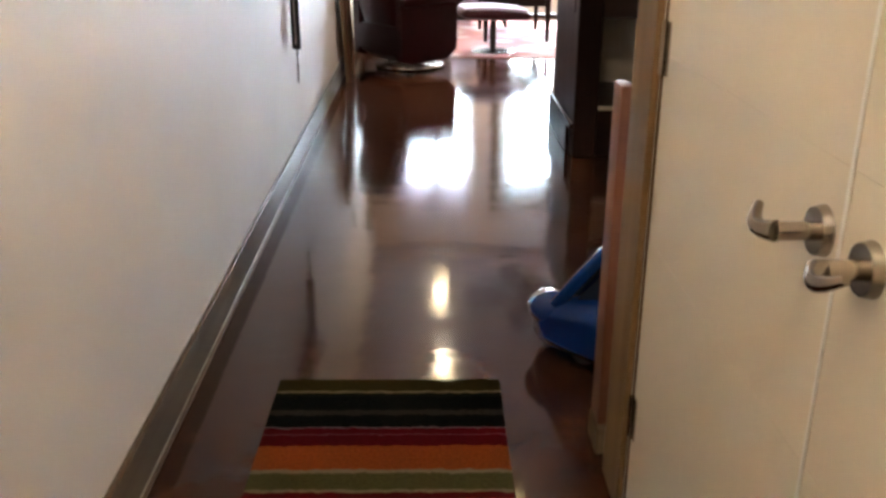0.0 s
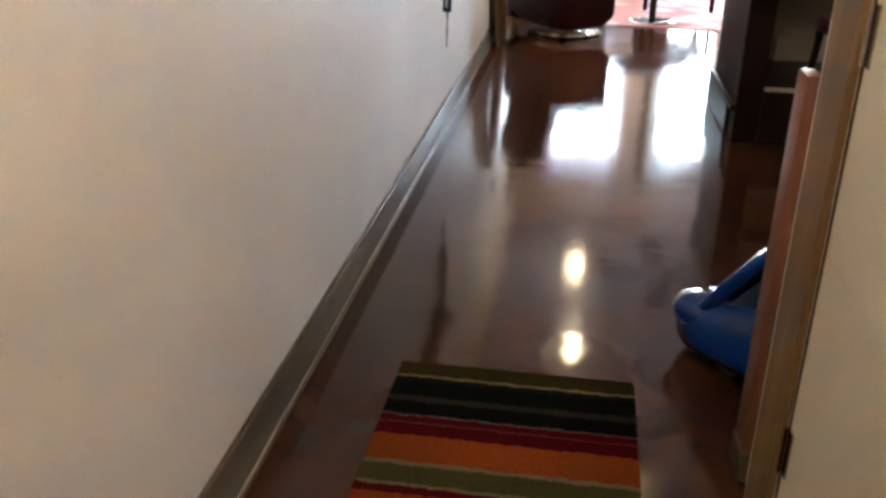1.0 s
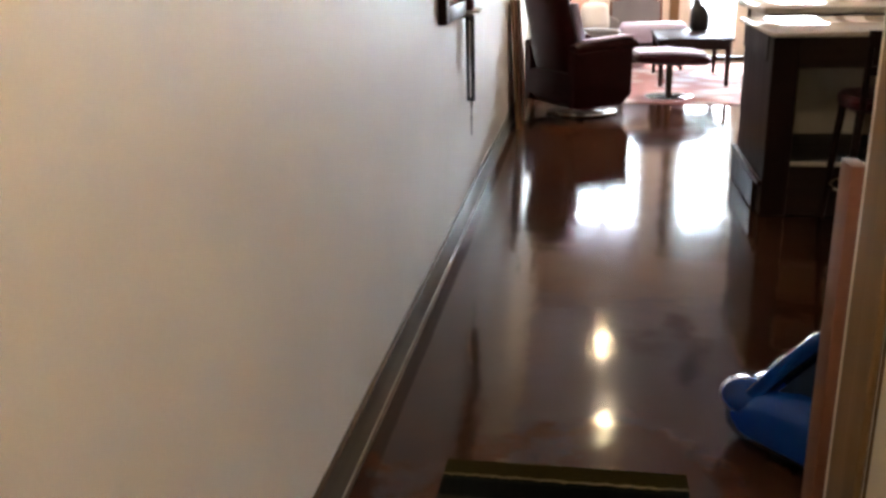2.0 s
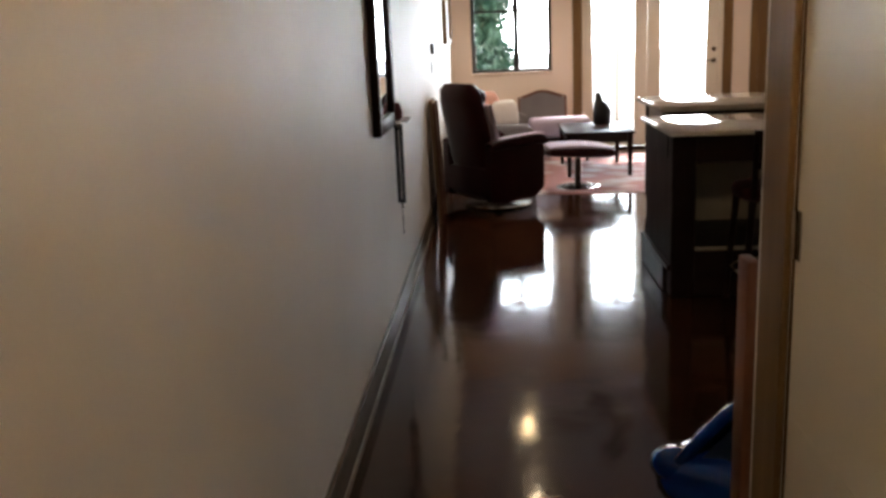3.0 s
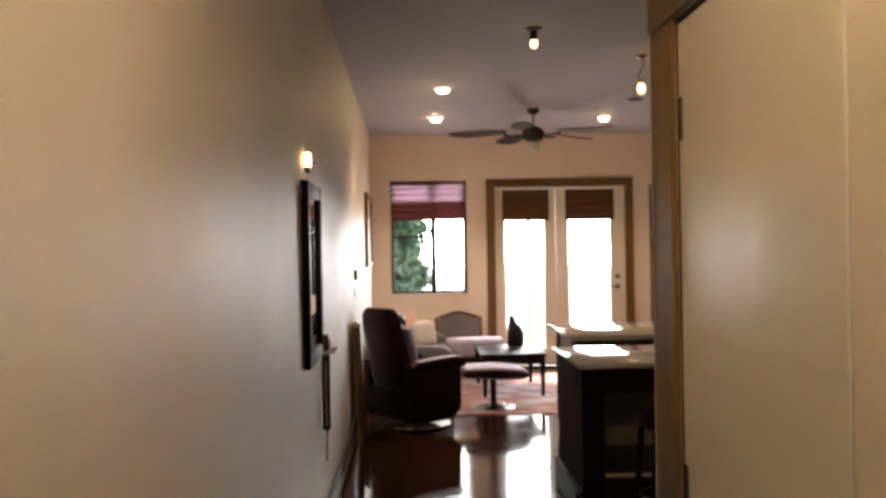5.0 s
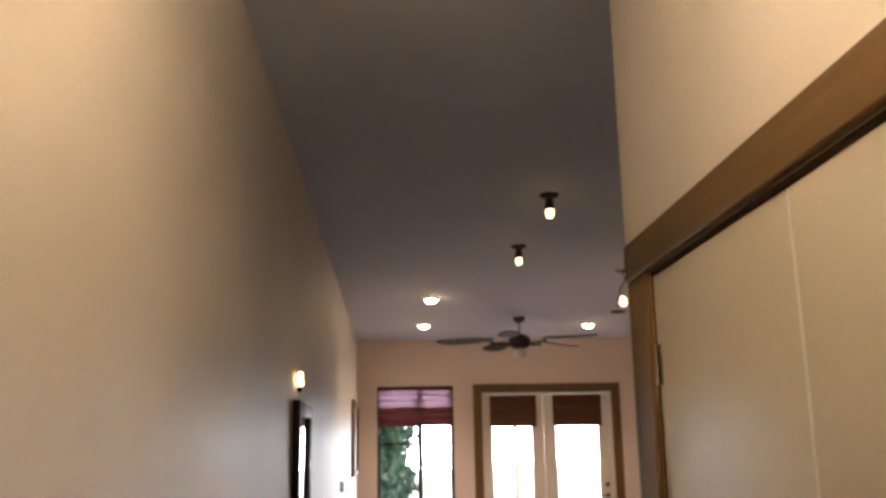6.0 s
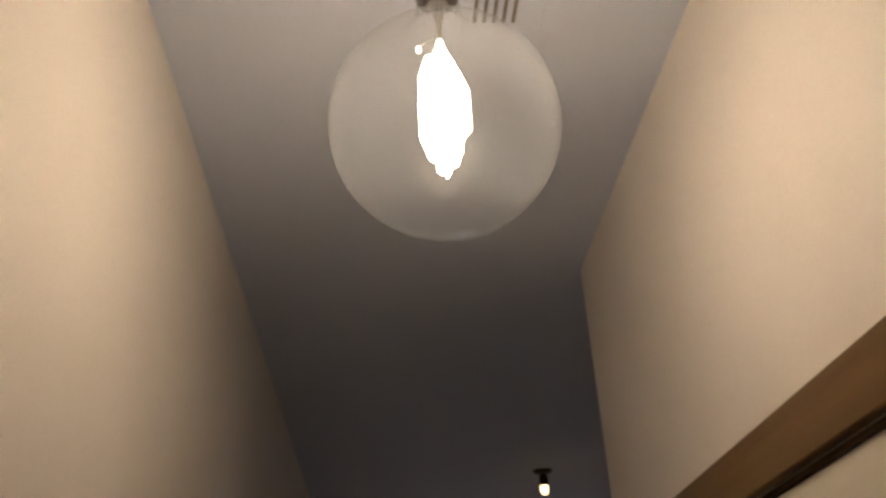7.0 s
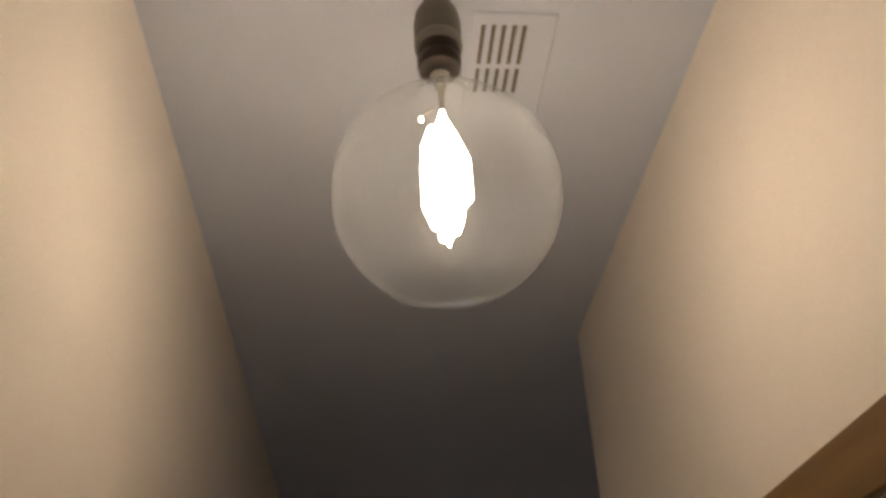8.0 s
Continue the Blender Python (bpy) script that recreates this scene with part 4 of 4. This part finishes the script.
part("back_sheen", loft(B(), [oval((x, -0.236, z), (1, 0, 0), (0, 1, 0), 0.030, 0.055, 16, 3) for x, z in ((-0.140, 0.50), (-0.152, 0.56), (-0.180, 0.68), (-0.212, 0.80), (-0.232, 0.88), (-0.236, 0.92))]), LILAC, ch, "pale lilac strip drawing the window sheen down the backrest")

ot = thing("footstool", (1.335, 9.80, 0), "leather swivel footstool matching the recliner", "footstool", turn=8)
part("base_ring", lathe(B(), [(0.14, 0), (0.21, 0.0), (0.212, 0.02), (0.14, 0.026)], (0, 0, 0), 32), NICKEL, ot, "dull nickel base ring")
part("base_cross", box(B(), (-0.18, -0.03, 0.015), (0.18, 0.03, 0.035), 0.005), BRONZE, ot)
part("post", cyl(B(), (0, 0, 0.02), (0, 0, 0.31), 0.03), BRONZE, ot)
part("pad", loft(B(), [oval((x, 0, z), (0, 1, 0), (0, 0, 1), w2, h, 24, 3.5) for x, z, w2, h in ((-0.34, 0.385, 0.19, 0.02), (-0.31, 0.385, 0.23, 0.045), (0.0, 0.37, 0.235, 0.06), (0.28, 0.355, 0.23, 0.05), (0.33, 0.35, 0.19, 0.02))]), LEATHER, ot)
part("pad_top", loft(B(), [oval((x, 0, z), (0, 1, 0), (0, 0, 1), w2, h, 24, 3.5) for x, z, w2, h in ((-0.31, 0.425, 0.17, 0.01), (-0.28, 0.43, 0.21, 0.022), (0.0, 0.428, 0.215, 0.024), (0.25, 0.405, 0.21, 0.022), (0.30, 0.40, 0.17, 0.01))]), LILAC, ot, "pale cloth laid over the pad")

tb = thing("coffee_table", (1.62, 10.95, 0), "dark wooden coffee table with slim tapered legs", "table")
part("tabletop", box(B(), (-0.36, -0.56, 0.45), (0.36, 0.56, 0.478), 0.006, 2), DARKWOOD, tb)
part("apron", box(B(), (-0.31, -0.51, 0.36), (0.31, -0.49, 0.45), 0.003), DARKWOODX, tb)
part("apron", box(B(), (-0.31, 0.49, 0.36), (0.31, 0.51, 0.45), 0.003), DARKWOODX, tb)
part("apron", box(B(), (-0.32, -0.49, 0.36), (-0.30, 0.49, 0.45), 0.003), DARKWOOD, tb)
part("apron", box(B(), (0.30, -0.49, 0.36), (0.32, 0.49, 0.45), 0.003), DARKWOOD, tb)
for sx in (-1, 1):
    for sy in (-1, 1):
        part("leg", loft(B(), [oval((sx * 0.315, sy * 0.505, z), (1, 0, 0), (0, 1, 0), a, a, 12, 6) for z, a in ((0.012, 0.018), (0.25, 0.026), (0.45, 0.03))]), DARKWOOD, tb)

sofa = thing("sofa", (0.52, 11.25, 0), "grey upholstered sofa along the wall with loose cushions", "sofa")
part("seat_base", box(B(), (-0.42, -0.72, 0.12), (0.42, 0.72, 0.33), 0.03, 3), GREYCLOTH, sofa)
part("backrest", loft(B(), [oval((x, 0, z), (0, 1, 0), (0, 0, 1), 0.73, h, 30, 6) for x, z, h in ((-0.47, 0.42, 0.26), (-0.44, 0.43, 0.31), (-0.30, 0.43, 0.31), (-0.24, 0.42, 0.27))]), GREYCLOTH, sofa)
for y in (-0.81, 0.81):
    part("arm", loft(B(), [oval((0.0, y + o, 0.34), (1, 0, 0), (0, 0, 1), 0.44 - q, 0.24 - q, 26, 5) for o, q in ((-0.10, 0.03), (-0.08, 0.0), (0.08, 0.0), (0.10, 0.03))]), GREYCLOTH, sofa)
for y in (-0.36, 0.36):
    part("seat_cushion", box(B(), (-0.22, y - 0.345, 0.33), (0.44, y + 0.345, 0.45), 0.045, 3), GREYCLOTH, sofa)
for x in (-0.36, 0.36):
    for y in (-0.8, 0.8):
        part("foot", cyl(B(), (x, y, 0), (x, y, 0.13), 0.02, 0.028, 12), DARKWOOD, sofa)


def cushion(x, y, z, w2, tilt, turn, material, label):
    c = part("cushion", loft(B(), [oval((0, o, 0), (1, 0, 0), (0, 0, 1), w2 * s_, w2 * s_ * 0.9, 26, 3.6) for o, s_ in ((-0.075, 0.55), (-0.055, 0.82), (-0.02, 0.97), (0.02, 0.97), (0.055, 0.82), (0.075, 0.55))]), material)
    c.matrix_basis = pose(x, y, z, tilt, 0, turn)
    tagged(c, label, "cushion", "sofa cushions")


cushion(0.44, 11.62, 0.665, 0.23, -8, 50, PINKCLOTH, "plump pink cushion leaning on the sofa back")
cushion(0.66, 11.42, 0.615, 0.185, -12, 40, WHITECLOTH, "plump off-white cushion on the sofa")

ac = thing("settee_chair", (1.14, 12.30, 0), "grey upholstered chair with a curved wooden back rail", "chair")
part("seat", box(B(), (-0.27, -0.30, 0.32), (0.27, 0.26, 0.45), 0.04, 3), GREYCLOTH, ac)
secs = []
for k in range(13):
    u = -1 + 2 * k / 12
    top = 0.74 + 0.035 * math.cos(u * math.pi)
    secs.append([(u * 0.28, 0.20, 0.42), (u * 0.28, 0.28, 0.42), (u * 0.28, 0.30, top), (u * 0.28, 0.24, top)])
part("back", loft(B(), secs), GREYCLOTH, ac)
part("back_rail", tube(B(), [(-0.30, 0.25, 0.40)] + [((-1 + 2 * k / 12) * 0.29, 0.27, 0.757 + 0.035 * math.cos((-1 + 2 * k / 12) * math.pi)) for k in range(13)] + [(0.30, 0.25, 0.40)], 0.018, 8), CEDAR, ac, "carved reddish wooden rail")
for sx in (-1, 1):
    for sy in (-0.26, 0.22):
        part("leg", tube(B(), [(sx * 0.24, sy, 0.33), (sx * 0.255, sy * 1.05, 0.15), (sx * 0.25, sy * 1.02, 0.0)], 0.022, 8, 0.014), CEDAR, ac)

pf = thing("upholstered_bench", (1.28, 11.80, 0), "low bench with a pale lilac cloth cover", "bench")
part("cushion", box(B(), (-0.34, -0.20, 0.30), (0.38, 0.20, 0.52), 0.05, 3), LILAC, pf)
part("frame", box(B(), (-0.32, -0.18, 0.24), (0.36, 0.18, 0.30), 0.006), DARKWOODX, pf)
for sx in (-0.29, 0.33):
    for sy in (-0.15, 0.15):
        part("leg", cyl(B(), (sx, sy, 0.0), (sx, sy, 0.25), 0.016, 0.022, 12), DARKWOOD, pf)

bag = part("dark_bag", loft(B(), [oval((dx, 0, z), (1, 0, 0), (0, 1, 0), a, a * 0.7, 22, 2.6) for z, a, dx in ((0, 0.085, 0), (0.02, 0.10, 0), (0.15, 0.105, 0.004), (0.23, 0.08, -0.012), (0.27, 0.045, -0.03), (0.34, 0.035, -0.04), (0.36, 0.02, -0.045))]), BLACKPLASTIC)
bag.matrix_basis = pose(1.735, 11.25, 0.478) @ Matrix.Scale(0.98, 4)
tagged(bag, "soft black bag standing on the coffee table", "bag")

fp = thing("folded_tray_table", (0.05, 8.45, 0), "tan folded tray table leaning on the wall behind the recliner", "table")
b = box(B(), (-0.012, -0.22, 0.0), (0.012, 0.22, 1.0), 0.006, 2)
bmesh.ops.transform(b, matrix=pose(0.022, 0, 0, 0, -2.5, 0), verts=b.verts)
part("top", b, TANWOOD, fp)
for y in (-0.18, 0.18):
    b = box(B(), (-0.009, y - 0.02, 0.0), (0.009, y + 0.02, 0.98), 0.003)
    bmesh.ops.transform(b, matrix=pose(0.047, 0, 0, 0, -2.5, 0), verts=b.verts)
    part("leg", b, CEDAR, fp)

# ---------------------------------------------------------------- outside
ground = solid("ground", box(B(), (-60, FAR + 0.18, -0.25), (60, 90, -0.08)), CONCRETE, "pale sunlit concrete patio outside the doors", "ground")
# added glowing panel: stands for the blown-out outdoors and lights the room
bd = solid("backdrop", box(B(), (-70, 88, -0.08), (70, 88.2, 45)), DAYGLOW, "glowing panel standing in for the bright outdoors", "backdrop")

post = solid("patio_post", box(B(), (2.50, 16.0, -0.08), (2.58, 16.08, 3.2), 0.01), FENCE, "pale wooden post on the patio", "post", "")


def tree(x, y, h, spread, seed, leaves):
    rnd = random.Random(seed)
    t = thing("tree", (x, y, -0.08), "leafy green garden tree beyond the window", "tree", "garden trees")
    b = tube(B(), [(0.05 * math.sin(k), 0.05 * math.cos(1.3 * k), h * 0.75 * k / 7) for k in range(8)], 0.11, 10, 0.04)
    tips = []
    for k in range(9):
        a, z = rnd.uniform(0, 6.28), h * rnd.uniform(0.25, 0.7)
        r = spread * rnd.uniform(0.5, 0.95)
        pts = [(r * u * math.cos(a + 0.3 * u), r * u * math.sin(a + 0.3 * u), z + h * 0.25 * u ** 0.8) for u in (0, 0.3, 0.6, 1.0)]
        tube(b, pts, 0.04, 7, 0.012)
        tips += pts[1:]
    part("trunk", b, BARK, t)
    verts, faces = [], []
    for _ in range(leaves):
        c = Vector(rnd.choice(tips)) + Vector([rnd.gauss(0, spread * 0.24) for _ in range(3)])
        if c.z < 0.3:
            continue
        q = Euler([rnd.uniform(0, 6.28) for _ in range(3)]).to_matrix()
        s_ = rnd.uniform(0.05, 0.10)
        i = len(verts)
        verts += [c + q @ Vector(v) * s_ for v in ((-1, 0, 0), (0, -0.42, 0.1), (1, 0, 0), (0, 0.42, 0.1))]
        faces.append((i, i + 1, i + 2, i + 3))
    me = bpy.data.meshes.new("crown")
    me.from_pydata(verts, [], faces)
    me.materials.append(FOLIAGE)
    cr = new("crown", me)
    cr.parent = t
    tagged(cr, kind="stuff")


tree(0.22, 16.4, 2.9, 0.62, 3, 5600)
tree(-1.5, 18.5, 4.2, 1.3, 5, 5000)
tree(0.35, 19.5, 2.2, 0.55, 9, 3200)
